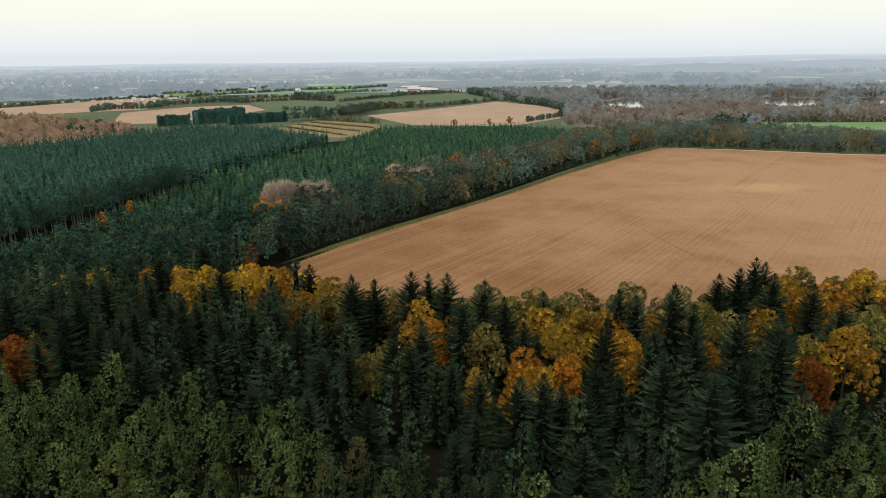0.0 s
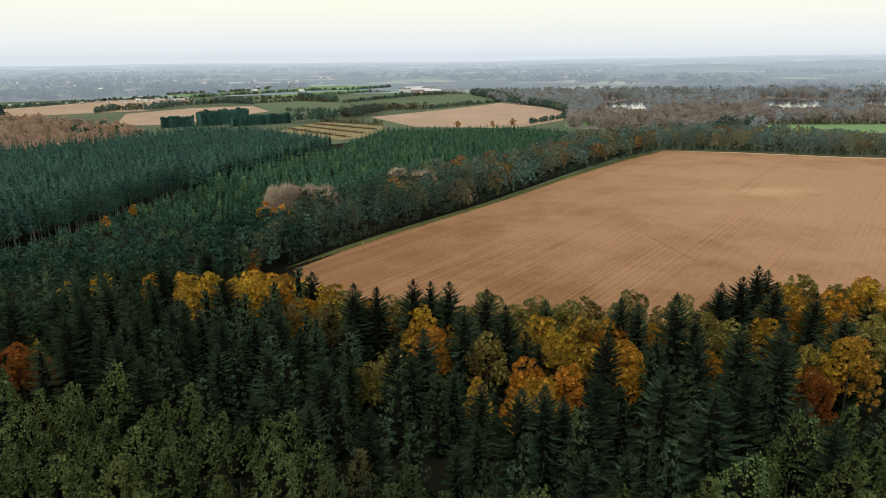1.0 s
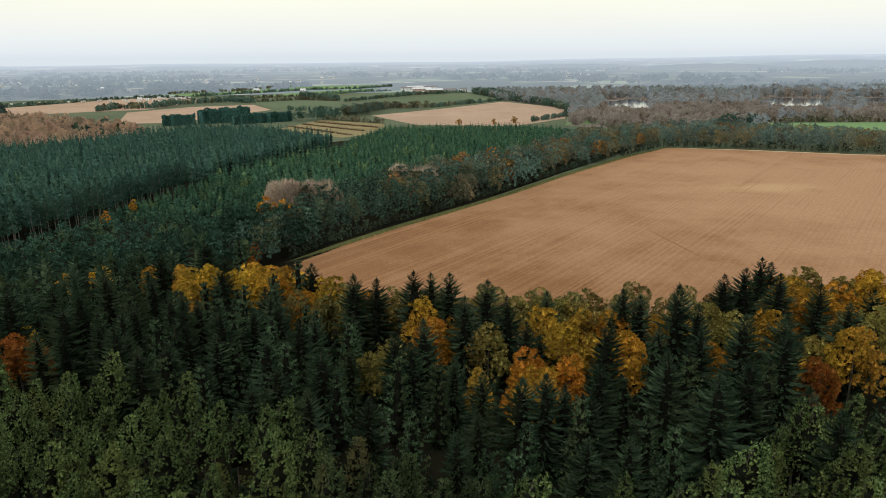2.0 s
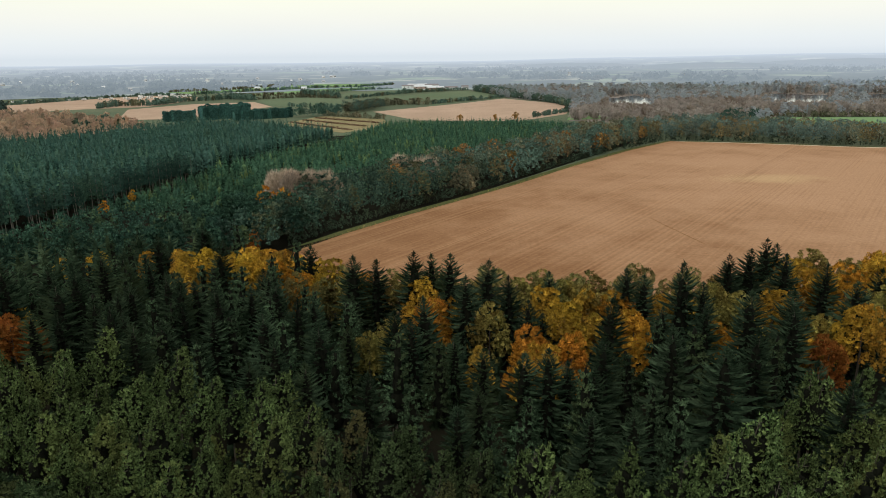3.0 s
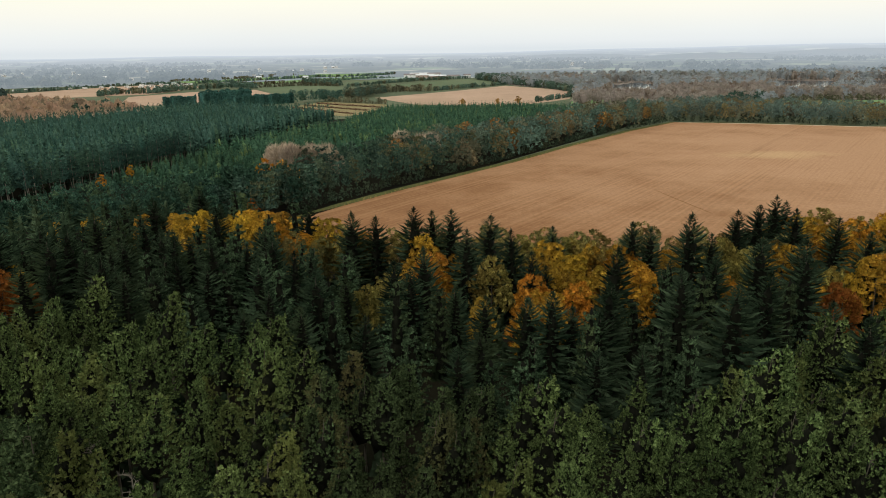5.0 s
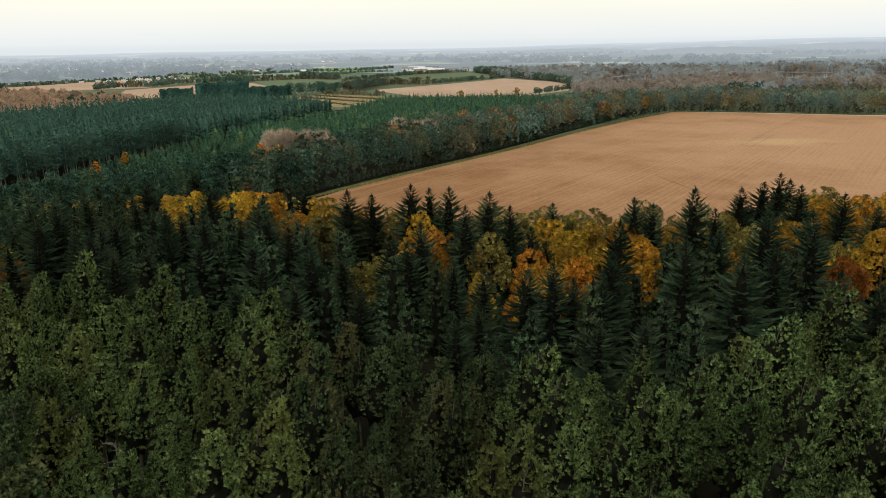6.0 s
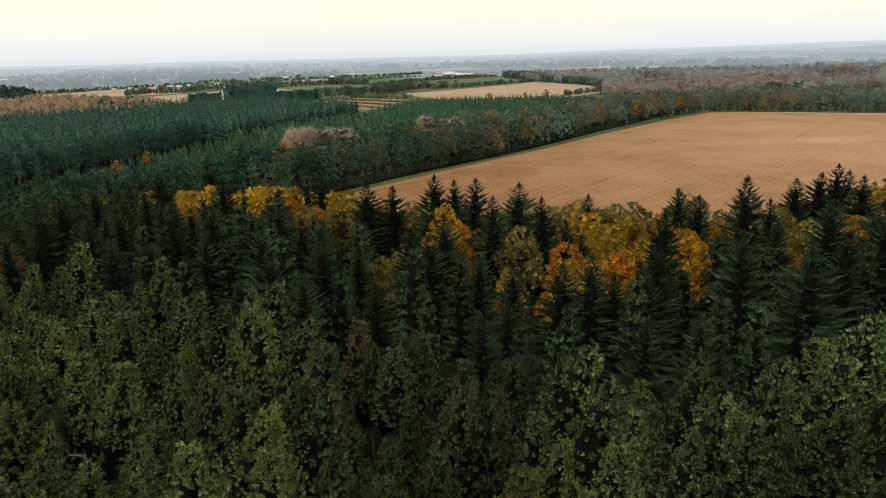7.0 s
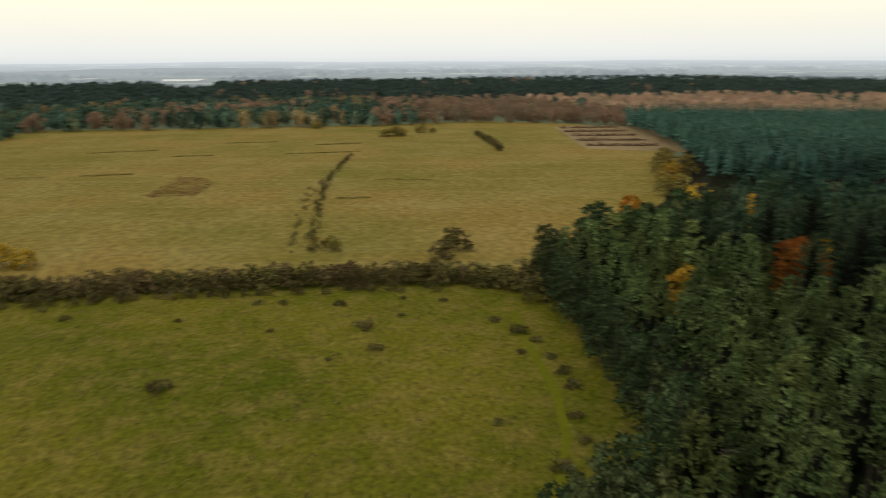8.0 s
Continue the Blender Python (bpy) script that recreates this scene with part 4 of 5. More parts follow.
# pines of the foreground stand, with a patch of older ones
OLD_PINES = [(-24, 92), (-18, 84), (-14, 60), (-10, 50), (2, 50), (4, 66), (8, 76), (0, 84)]
pine_spots = scatter(ZONE_PINE, 5.0, 11, 0.45, 0.95)
pine_spots = away(pine_spots, [m[:2] for m in RUSTS + YELLOWS], 3.2)
order = np.argsort(np.hypot(pine_spots[:, 0] + 8, pine_spots[:, 1] - 55))
pine_spots = pine_spots[order]
pine_spots = away(pine_spots, [(-29.6, 61), (-36, 66)], 1.8)
near_pines, rest_pines = pine_spots[:330], pine_spots[330:]
for k in range(5):
    h, r = (14.6, 15.4, 14.2, 15.8, 15.0)[k], (2.1, 2.5, 1.95, 2.25, 2.75)[k]
    for first, last, steps, per, size, leaf in ((0, 120, 5, 13, 0.25, 0.18), (120, 330, 4, 7, 0.30, 0.26)):
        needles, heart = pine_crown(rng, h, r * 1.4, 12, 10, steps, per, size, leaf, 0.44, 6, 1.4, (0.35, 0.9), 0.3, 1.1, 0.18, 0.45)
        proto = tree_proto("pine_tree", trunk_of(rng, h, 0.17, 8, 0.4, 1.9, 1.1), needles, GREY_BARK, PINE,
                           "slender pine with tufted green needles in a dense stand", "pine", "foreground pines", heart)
        places = near_pines[first:last][k::5]
        old = inside(OLD_PINES, places[:, 0], places[:, 1])
        plant(proto, places[~old], 20 + k, (0.76, 1.16), 1.3)
        if old.any():
            proto = tree_proto("pine_tree", trunk_of(rng, h, 0.17, 8, 0.4, 1.9, 1.1), needles, GREY_BARK, DULL_PINE,
                               "older pine with dull brownish-green needles", "pine", "older pines in the stand", heart)
            plant(proto, places[old], 120 + k, (0.8, 1.05), 1.3)
edge_line = [(-108, 89), (-84, 83), (-69, 79), (-57, 74.5), (-47, 70), (-39, 62), (-32, 48)]
edge_pines = []
for (x0, y0), (x1, y1) in zip(edge_line, edge_line[1:]):
    n_edge = int(math.hypot(x1 - x0, y1 - y0) / 2.6)
    for k in range(n_edge):
        t = (k + rng.random() * 0.7) / n_edge
        edge_pines.append((x0 + (x1 - x0) * t + rng.normal(0, 0.5), y0 + (y1 - y0) * t + rng.uniform(0, 2.0)))
for k in range(2):
    h = (12.5, 10.0)[k]
    proto = tree_proto("pine_tree", trunk_of(rng, h, 0.16, 12, 0.12, 2.2), leafy_crown(rng, h, 3.0, 10, 15, 15, 0.5, 0.29, 0.03, 0.36, 0.5), GREY_BARK, EDGE_PINE,
                       "bushy pine branched to the ground at the wood edge", "pine", "edge pines")
    plant(proto, edge_pines[k::2] + [[(-36, 55, 1.05), (-33, 48, 1.0)], [(-34.5, 51, 1.25), (-38, 58.5, 1.25)]][k], 27 + k, (0.7, 1.1))
pine_mid = [pine_crown(rng, 15, 2.5, 8, 6, 2, 8, 0.6, 0.45, 0.36) for _ in range(4)]
if len(rest_pines):
    stand("pine_wood", rest_pines, pine_mid, (0.9, 1.1), 31, PINE, "dense stand of green pines", "woodland")

# spruces
spruce_spots = away(scatter(ZONE_SPRUCE, 6.5, 12, 0.45, 0.95), marks, 4.0)
sparse = inside([(66, 116), (132, 112), (132, 166), (66, 152)], spruce_spots[:, 0], spruce_spots[:, 1])
spruce_spots = spruce_spots[~sparse | (np.arange(len(spruce_spots)) % 7 == 0)]
order = np.argsort(np.hypot(spruce_spots[:, 0] - 12, spruce_spots[:, 1] - 100))
near_spruce, rest_spruce = spruce_spots[order[:165]], spruce_spots[order[165:]]
all_near = [(x, y, 0.95) if inside([(-78, 126), (-32, 122), (-28, 152), (-78, 166)], np.array([x]), np.array([y]))[0] else (x, y) for x, y in near_spruce]
for k in range(5):
    h, r = (17.5, 18.5, 16.5, 19.0, 17.0)[k], (2.7, 3.1, 2.5, 2.9, 3.3)[k]
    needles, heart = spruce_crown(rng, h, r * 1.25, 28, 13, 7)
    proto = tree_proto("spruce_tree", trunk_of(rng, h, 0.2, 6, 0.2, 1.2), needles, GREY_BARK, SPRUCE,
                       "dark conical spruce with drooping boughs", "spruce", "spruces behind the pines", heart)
    plant(proto, [(x, y, hh / h) for x, y, hh in MARKED_SPRUCE[k::5]] + all_near[k::5][::2], 40 + k, (0.72, 1.04))
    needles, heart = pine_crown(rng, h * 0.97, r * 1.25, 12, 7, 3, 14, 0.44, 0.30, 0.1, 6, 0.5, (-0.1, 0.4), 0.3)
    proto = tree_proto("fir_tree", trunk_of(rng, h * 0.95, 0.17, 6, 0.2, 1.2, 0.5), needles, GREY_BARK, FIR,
                       "dark rounded fir with tufted boughs behind the pines", "fir", "firs behind the pines", heart)
    plant(proto, all_near[k::5][1::2], 50 + k, (0.72, 1.0))
spruce_mid = [joined(spruce_crown(rng, 17.5, 3.6, 14, 8, 2)) for _ in range(4)]
stand("spruce_wood", rest_spruce, spruce_mid, (0.75, 1.0), 33, SPRUCE, "dark stand of close spruces", "woodland")

# saplings added under the stands to fill the gaps with dark, where shade falls
saplings = [tier_crown(rng, 4.5, 1.7, 3, 5, 0.05) for _ in range(4)]
stand("saplings", np.concatenate([scatter(ZONE_SPRUCE, 4.0, 34), scatter(ZONE_PINE, 4.2, 36)]), saplings, (0.5, 1.25), 35, SPRUCE, "low dark saplings added to darken the gaps under the conifers")

# broadleaved trees in autumn colour
for name, spots, leaf, label, heights in (
        ("yellow_tree", YELLOWS, YELLOW, "broadleaved tree in golden yellow autumn leaf", (15.5, 14.5)),
        ("orange_tree", ORANGES, ORANGE, "broadleaved tree in bright orange autumn leaf", (15.0, 14.2)),
        ("rust_tree", RUSTS, RUST, "broadleaved tree in rust-red autumn leaf", (14.5, 13.8)),
        ("olive_tree", SCRUBS, SCRUB, "broadleaved tree with dull olive-green leaves at the field edge", (15.0, 14.0)),
        ("olive_tree", OLIVES, OLIVE, "broadleaved tree turning from olive to brown", (15.0, 14.0))):
    for k in range(2):
        h = heights[k]
        proto = tree_proto(name, trunk_of(rng, h * 0.9, 0.22, 10, 0.3, 2.6), leafy_crown(rng, h, (4.5, 3.9)[k], 11, 30, 22, 0.62, 0.29, 0.18, 0.30, 0.62, 0.6, 0.5), GREY_BARK, leaf,
                           label, "tree", name + "s among the spruces")
        plant(proto, spots[k::2], 60 + k, (0.84, 1.02))

# ---------------------------------------------------------------- stands farther off
pine_far = [pine_crown(rng, 13.5, 3.9, 6, 8, 2, 10, 0.75, 0.65, 0.34, 0, 0.0, (0.0, 0.45), 0.42) for _ in range(5)]
tall_far = [tier_crown(rng, 15, 2.2, 5, 6, 0.3, 0.6) for _ in range(6)]
young = [tier_crown(rng, 8, 1.9, 4, 6, 0.12, 0.7) for _ in range(6)]
low_bush = [leafy_crown(rng, 7, 2.8, 5, 4, 8, 0.8, 0.6, 0.05, 0.4, 0.5) for _ in range(4)]
broad_far = [broad_crown(rng, 14, 3.6, 14, 22, 1.0, 0.12) for _ in range(5)]
broad_tiny = [airy_crown(rng, 12, 5.2, 24, 4, 1.5) for _ in range(8)]
broad_least = [airy_crown(rng, 12, 5.6, 26, 4, 1.7) for _ in range(8)]

def hedgerow(name, line, step, size, seed, material, label, templates=None):
    pts, r = [], np.random.default_rng(seed)
    for (x0, y0), (x1, y1) in zip(line, line[1:]):
        n = max(1, int(math.hypot(x1 - x0, y1 - y0) / step))
        for k in range(n):
            t = (k + r.random()) / n
            pts.append((x0 + (x1 - x0) * t + r.normal(0, step * 0.25), y0 + (y1 - y0) * t + r.normal(0, step * 0.25)))
    return stand(name, pts, templates or broad_least, size, seed, material, label, "hedge")


MIXED = [(-138, 160), (-95, 180), (-54, 190), (-52, 207), (-44, 228), (-62, 258), (-74, 246), (-85, 214), (-94, 199), (-103, 190), (-120, 184), (-142, 178)]
stand("mixed_pine_wood", away(scatter(MIXED, 6.6, 71), [(-66.8, 254.2), (-58.5, 248.2), (-66, 249), (-57, 199)], 4.5), pine_far, (0.85, 1.05), 72, MIXED_PINE, "grey-green pines between the plantation and the spruces")
LOW = [(-142, 180), (-120, 186), (-103, 192), (-94, 201), (-85, 216), (-74, 248), (-62, 262), (-75, 330), (-100, 345), (-118, 337), (-124, 316), (-128, 293), (-134, 266), (-139, 249), (-144, 240), (-146, 224), (-155, 200)]
low_spots = scatter(LOW, 3.2, 73)
upper = low_spots[:, 1] > 268
stand("young_plantation", low_spots[~upper][::2], low_bush, (0.45, 0.9), 74, MIXED_PINE, "low young conifers before the tall pines")
stand("young_plantation", low_spots[upper], young, (0.55, 0.95), 74, PLANTATION, "low green conifers before the tall pines")
TALL = [(-158, 205), (-148, 226), (-146, 240), (-141, 249), (-136, 266), (-130, 293), (-126, 316), (-121, 338), (-108, 400), (-92, 440), (-75, 480), (-118, 520), (-150, 548), (-200, 552), (-222, 500), (-262, 440), (-298, 415), (-330, 350), (-380, 300), (-262, 248), (-212, 216), (-178, 192)]
tall_spots = scatter(TALL, 4.3, 75)
TALL_EDGE = [(-150, 208), (-146, 226), (-144, 240), (-139, 249), (-134, 266), (-128, 293), (-122, 330), (-129, 332), (-136, 294), (-142, 268), (-149, 250), (-154, 240), (-158, 226)]
tall_spots = tall_spots[~inside(TALL_EDGE, tall_spots[:, 0], tall_spots[:, 1])]
tall_fine = [tier_crown(rng, 15, 2.3, 7, 9, 0.34, 0.6, 0.1, (0.14, 0.24)) for _ in range(6)]
fine = np.hypot(tall_spots[:, 0], tall_spots[:, 1]) < 330
stand("tall_pine_wood", tall_spots[fine], tall_fine, (0.85, 1.08), 77, TALL_PINE, "tall pines at the plantation's near side, green blued for haze")
stand("tall_pine_wood", tall_spots[~fine], tall_far, (0.9, 1.08), 76, TALL_PINE, "plantation of tall pines, its green blued for haze")
YOUNG = [(-121, 345), (-98, 344), (-73, 332), (-50, 285), (-20, 320), (20, 375), (62, 440), (100, 500), (95, 570), (66, 600), (-50, 598), (-58, 560), (-71, 480), (-98, 420)]
stand("young_plantation", scatter(YOUNG, 4.1, 77), young, (0.8, 1.1), 78, PLANTATION, "green plantation of young conifers in close rows")

hedgerow("hedgerow", [(-161, 238), (-153, 251), (-144, 273), (-133, 313), (-123, 341), (-108, 402), (-91, 442), (-74, 481)], 2.2, (0.2, 0.36), 98, MIXED_PINE, "dark undergrowth beneath the tall pines", broad_far)
# trunks of the tall pines along the open edge
trunk_line = []
edge = [(-150, 214), (-146, 226), (-141, 246), (-133, 271), (-126, 308), (-120, 338)]
for (x0, y0), (x1, y1) in zip(edge, edge[1:]):
    for k in range(17):
        t = (k + rng.uniform(0, 0.8)) / 17
        trunk_line.append((x0 + (x1 - x0) * t + rng.uniform(-8, 0.5), y0 + (y1 - y0) * t + rng.uniform(-1, 1)))
proto = tree_proto("tall_pine_tree", trunk_of(rng, 15, 0.17, 10, 0.55, 1.6), pine_crown(rng, 15.5, 2.7, 8, 7, 2, 8, 0.55, 0.5, 0.36, 0, 0.0, (-0.1, 0.3), 0.4), PALE_BARK, TALL_PINE,
                   "tall pine with a bare pale trunk at the plantation edge", "pine", "pines at the plantation edge")
plant(proto, trunk_line, 79, (0.8, 1.04))

# belt of trees along the ploughed field
BELT_1 = [(-51, 211), (-39, 232.5), (-21.5, 258.5), (0, 287), (26, 322.5), (61, 376), (106, 438), (147.5, 485), (120, 520), (88, 500), (55, 440), (12, 375), (-30, 315), (-58, 268), (-66, 235)]
belt_spots = away(scatter(BELT_1, 7.8, 81), [(-58.5, 248.2), (-54, 243.5), (-57, 242), (-52, 239)], 4.0)
kind_of = np.random.default_rng(82).random(len(belt_spots))
along = belt_spots[:, 1]
kind_of = np.where(along < 285, 0.2, kind_of)
green_belt = belt_spots[(kind_of < 0.92 - 0.0025 * (along - 220))]
green_belt = np.concatenate([green_belt, [(-54, 209), (-58, 209), (-53.5, 202), (-62, 208), (-65, 200), (-52.5, 214)]])
other = belt_spots[(kind_of >= 0.92 - 0.0025 * (along - 220))]
belt_mid = [leafy_crown(rng, 14, 5.2, 7, 9, 10, 0.95, 0.62, 0.16, 0.4, 0.6) for _ in range(5)]
belt_near = [leafy_crown(rng, 14, 4.7, 10, 11, 15, 0.9, 0.62, 0.08, 0.42, 0.5) for _ in range(5)]
belt_pine = [pine_crown(rng, 15, 4.4, 6, 7, 3, 10, 0.62, 0.5, 0.32, 0, 0.0, (-0.08, 0.22), 0.42, 0.5, 0.3) for _ in range(5)]
close = green_belt[:, 1] < 325
stand("tree_belt", green_belt[close], belt_pine, (0.85, 1.08), 88, SHADED_BELT, "dark pines with layered crowns at the field corner")
stand("tree_belt", green_belt[~close], belt_mid, (0.8, 1.1), 83, BELT, "mixed dark green trees along the ploughed field")
brown_close = other[::2][:, 1] < 325
stand("tree_belt", other[::2][brown_close], belt_near, (0.75, 1.0), 89, BELT_BROWN, "grey-brown thinning trees at the field corner")
stand("tree_belt", other[::2][~brown_close], belt_mid, (0.75, 1.0), 84, BELT_BROWN, "grey-brown thinning trees along the ploughed field")
stand("tree_belt", other[1::4], belt_mid, (0.75, 1.0), 85, BELT_OLIVE, "olive-brown trees along the ploughed field")
belt_orange = [(5, 358), (9, 366), (-2, 350), (31, 340), (25, 386), (88, 418), (93, 425), (-22, 300), (128, 470), (70, 420)]
proto = tree_proto("orange_tree", trunk_of(rng, 12, 0.2, 8, 0.3, 2.4), leafy_crown(rng, 13.5, 3.6, 8, 10, 12, 0.85, 0.6, 0.2), GREY_BARK, BELT_GOLD,
                   "broadleaved tree in golden-brown autumn leaf in the belt", "tree", "orange trees in the belt")
plant(proto, belt_orange, 86, (0.8, 1.08))
proto = tree_proto("orange_tree", trunk_of(rng, 12, 0.2, 8, 0.3, 2.4), leafy_crown(rng, 13.0, 3.6, 8, 11, 13, 0.75, 0.5, 0.2), GREY_BARK, ORANGE,
                   "small broadleaved tree in orange leaf among the pines", "tree", "small orange trees among the pines")
plant(proto, [(-66.8, 254.2, 0.95), (-58.5, 248.2, 0.98), (-54, 243.5, 0.9), (-62, 250, 0.85), (-128, 258.3, 0.5), (-125.5, 277, 0.55)], 99, (0.8, 1.0))
proto = tree_proto("rust_tree", trunk_of(rng, 10, 0.2, 8, 0.3, 2.4), leafy_crown(rng, 11.5, 3.0, 8, 10, 13, 0.65, 0.45, 0.2), GREY_BARK, RUST,
                   "small dark rust-red tree at the field corner", "tree", "")
plant(proto, [(-57.0, 203, 0.72)], 100, (0.9, 1.0))
pale_spots = [(-58, 271), (-50, 273), (-66, 270), (-60, 268), (-56, 272), (-51, 270), (-47, 274), (-54, 277), (-44, 270), (-62, 274), (-22, 316), (-13, 310), (-10, 314), (-8, 309)]
proto = tree_proto("bare_tree", trunk_of(rng, 12, 0.16, 12, 0.25, 2.6), bare_crown(rng, 16, 4.8, 3400), GREY_BARK, PALE,
                   "pale leafless tree with fine upright twigs", "tree", "bare trees in the belt")
plant(proto, pale_spots, 87, (0.9, 1.05))

BELT_2 = [(150, 485), (195, 473), (256, 447.5), (278, 443.5), (350, 423), (360, 470), (290, 490), (262, 525), (200, 560), (120, 525)]
spots = scatter(BELT_2, 7.6, 91)
kind_of = np.random.default_rng(92).random(len(spots))
stand("tree_belt", spots[kind_of < 0.62], belt_mid, (0.75, 1.0), 93, HAZED_BELT, "green trees at the field's far end, haze in their colour")
stand("tree_belt", spots[(kind_of >= 0.62) & (kind_of < 0.84)], belt_mid, (0.7, 0.95), 94, BELT_BROWN, "brown trees at the far end of the ploughed field")
stand("tree_belt", spots[kind_of >= 0.84], belt_mid, (0.7, 0.95), 95, BELT_OLIVE, "grey-brown trees at the far end of the ploughed field")

# undergrowth along the foot of the belts
hedgerow("hedgerow", [(-50, 213.5), (-39.5, 233.5), (-22, 259.5), (-1, 288), (25, 323.5), (60, 377.5), (105, 439.5)], 2.0, (0.2, 0.4), 96, SHADED_UNDERWOOD, "undergrowth along the foot of the belt, darkened for shade", broad_far)
hedgerow("hedgerow", [(107, 438), (148, 486), (195, 475), (256, 449.5), (278, 445.5), (348, 425)], 3.0, (0.22, 0.45), 97, SHADED_UNDERWOOD, "undergrowth at the field's far end, darkened for shade", broad_far)

# autumn woods behind, with the ponds in them
FARWOOD = [(110, 640), (165, 600), (262, 590), (290, 660), (400, 655), (560, 610), (800, 560), (1100, 900), (900, 1250), (300, 1260), (40, 1235), (85, 990), (152, 855), (122, 715)]
spots = scatter(FARWOOD, 13.0, 101)
# low scrub in wedges fitted to the camera's view, so that each pond shows: bearing, half-width, first and last distance
low = np.zeros(len(spots), bool)
for bearing, half, first, last in ((0.252, 0.032, 700, 1030), (0.488, 0.040, 720, 1030), (0.619, 0.044, 700, 1020)):
    low |= (np.abs(spots[:, 0] / spots[:, 1] - bearing) < half) & (spots[:, 1] > first) & (spots[:, 1] < last)
dry = np.ones(len(spots), bool)
for k, p in enumerate(PONDS):
    poly = bank(*p, 1.06, 240 + k)
    dry &= ~inside(poly, spots[:, 0], spots[:, 1])
stand("marsh_scrub", np.concatenate([spots[low & dry] + o for o in ((0, 0), (6, 1), (2.5, 6), (8, 7), (-4, 4))]), broad_least, (0.1, 0.24), 106, HAZED_TANWOOD, "low russet scrub by the ponds, lightened for haze")
spots = spots[dry & ~low]
spots = spots[(spots[:, 1] < 1060) | (np.arange(len(spots)) % 2 == 0)]
kind_of = 0.5 * np.random.default_rng(102).random(len(spots)) + patches(spots, 55) * 0.55 + (spots[:, 1] - 700) / 900
stand("autumn_wood", spots[kind_of < 0.6], broad_least, (0.8, 1.1), 103, HAZED_TANWOOD, "russet autumn woodland around the ponds, lightened for haze")
stand("autumn_wood", spots[(kind_of >= 0.6) & (kind_of < 0.95)], broad_least, (0.8, 1.1), 104, HAZED_GREYWOOD, "thinning woodland around the ponds, greyed for haze")
stand("autumn_wood", spots[kind_of >= 0.95], broad_least, (0.7, 1.0), 105, HAZED_WILLOW, "willows around the ponds, greyed for haze")

WESTWOOD = [(-482, -60), (-464, 30), (-440, 130), (-437, 226), (-398, 272), (-374, 291), (-349, 292), (-324, 350), (-302, 418), (-205, 488), (-235, 560), (-300, 640), (-420, 720), (-560, 540), (-575, 370), (-625, 200), (-650, 0), (-570, -110)]
spots = scatter(WESTWOOD, 11, 111)
kind_of = 0.4 * np.random.default_rng(112).random(len(spots)) + 0.6 * patches(spots, 30) - np.where(spots[:, 1] < 190, 0.42, -0.12)
stand("autumn_wood", spots[(kind_of > 0.22) & (spots[:, 1] < 330)], broad_tiny, (0.7, 1.05), 113, RUSSET, "russet and brown autumn woodland behind the meadow")
stand("autumn_wood", spots[(kind_of > 0.22) & (spots[:, 1] >= 330)], broad_tiny, (0.7, 1.05), 213, HAZED_RUSSET, "russet woodland beside the plantation, lightened for haze")
stand("autumn_wood", spots[(kind_of <= 0.22) & (kind_of > -0.2)], broad_tiny, (0.8, 1.1), 114, SHADED_BELT, "dark green trees among the autumn woodland")
stand("autumn_wood", spots[kind_of <= -0.2], broad_tiny, (0.8, 1.1), 115, BELT_OLIVE, "olive-brown thinning trees behind the meadow")
SOUTHBELT = [(-410, -60), (-470, -45), (-482, -60), (-420, -140), (-250, -200), (-240, -150)]
stand("tree_belt", scatter(SOUTHBELT, 9, 116), broad_tiny, (0.7, 1.0), 117, SHADED_BELT, "trees along the southern meadow edge")
LAKE_VIEW = [(-1000, 40), (-1000, 90), (-2100, 240), (-2100, -10)]
FARPINE = [(-640, -250), (-660, 0), (-630, 210), (-590, 380), (-480, 640), (-440, 720), (-560, 900), (-760, 1080), (-1200, 1000), (-1250, 300), (-1250, -300)]
spots = scatter(FARPINE, 21, 118)
spots = spots[~inside(LAKE_VIEW, spots[:, 0], spots[:, 1])]
kind_of = 0.4 * np.random.default_rng(119).random(len(spots)) + 0.6 * patches(spots, 60)
stand("far_pine_wood", spots[kind_of < 0.9], broad_least, (0.9, 1.2), 120, HAZED_PINE, "wide dark pine forest beyond the autumn wood")
stand("far_pine_wood", spots[kind_of >= 0.9], broad_tiny, (0.9, 1.2), 121, RUSSET, "scattered brown trees in the pine forest")

# hedgerow lines and copses between the distant fields
far_lines = [[(-418, 851), (-411, 896), (-370, 901), (-361, 973), (-308, 1026), (-268, 996)], [(-328, 1096), (-273, 1117), (-231, 1142)], [(-234, 1158), (-156, 1032)], [(-144, 1005), (-110, 1066), (-56, 1165), (-2, 1209)],
             [(-110, 765), (-92, 826), (-70, 867), (-19, 881)], [(45, 1201), (93, 999), (127, 904), (139, 809)], [(-414, 1166), (-338, 1262), (-254, 1372), (-172, 1403), (-113, 1500)], [(-485, 1252), (-398, 1336), (-319, 1566)],
             [(-640, 870), (-575, 940), (-557, 980), (-516, 1100), (-469, 1152), (-401, 1112)], [(-210, 1200), (-143, 1284), (-100, 1300)], [(-60, 672), (-125, 722)], [(139, 815), (122, 738), (80, 677)],
             [(-100, 820), (-117, 840), (-190, 858)], [(290, 658), (400, 655), (560, 606)], [(-85, 1222), (-40, 1208), (35, 1232)], [(-19, 881), (28, 945), (78, 1012)], [(-268, 1012), (-213, 1058), (-156, 1024)]]
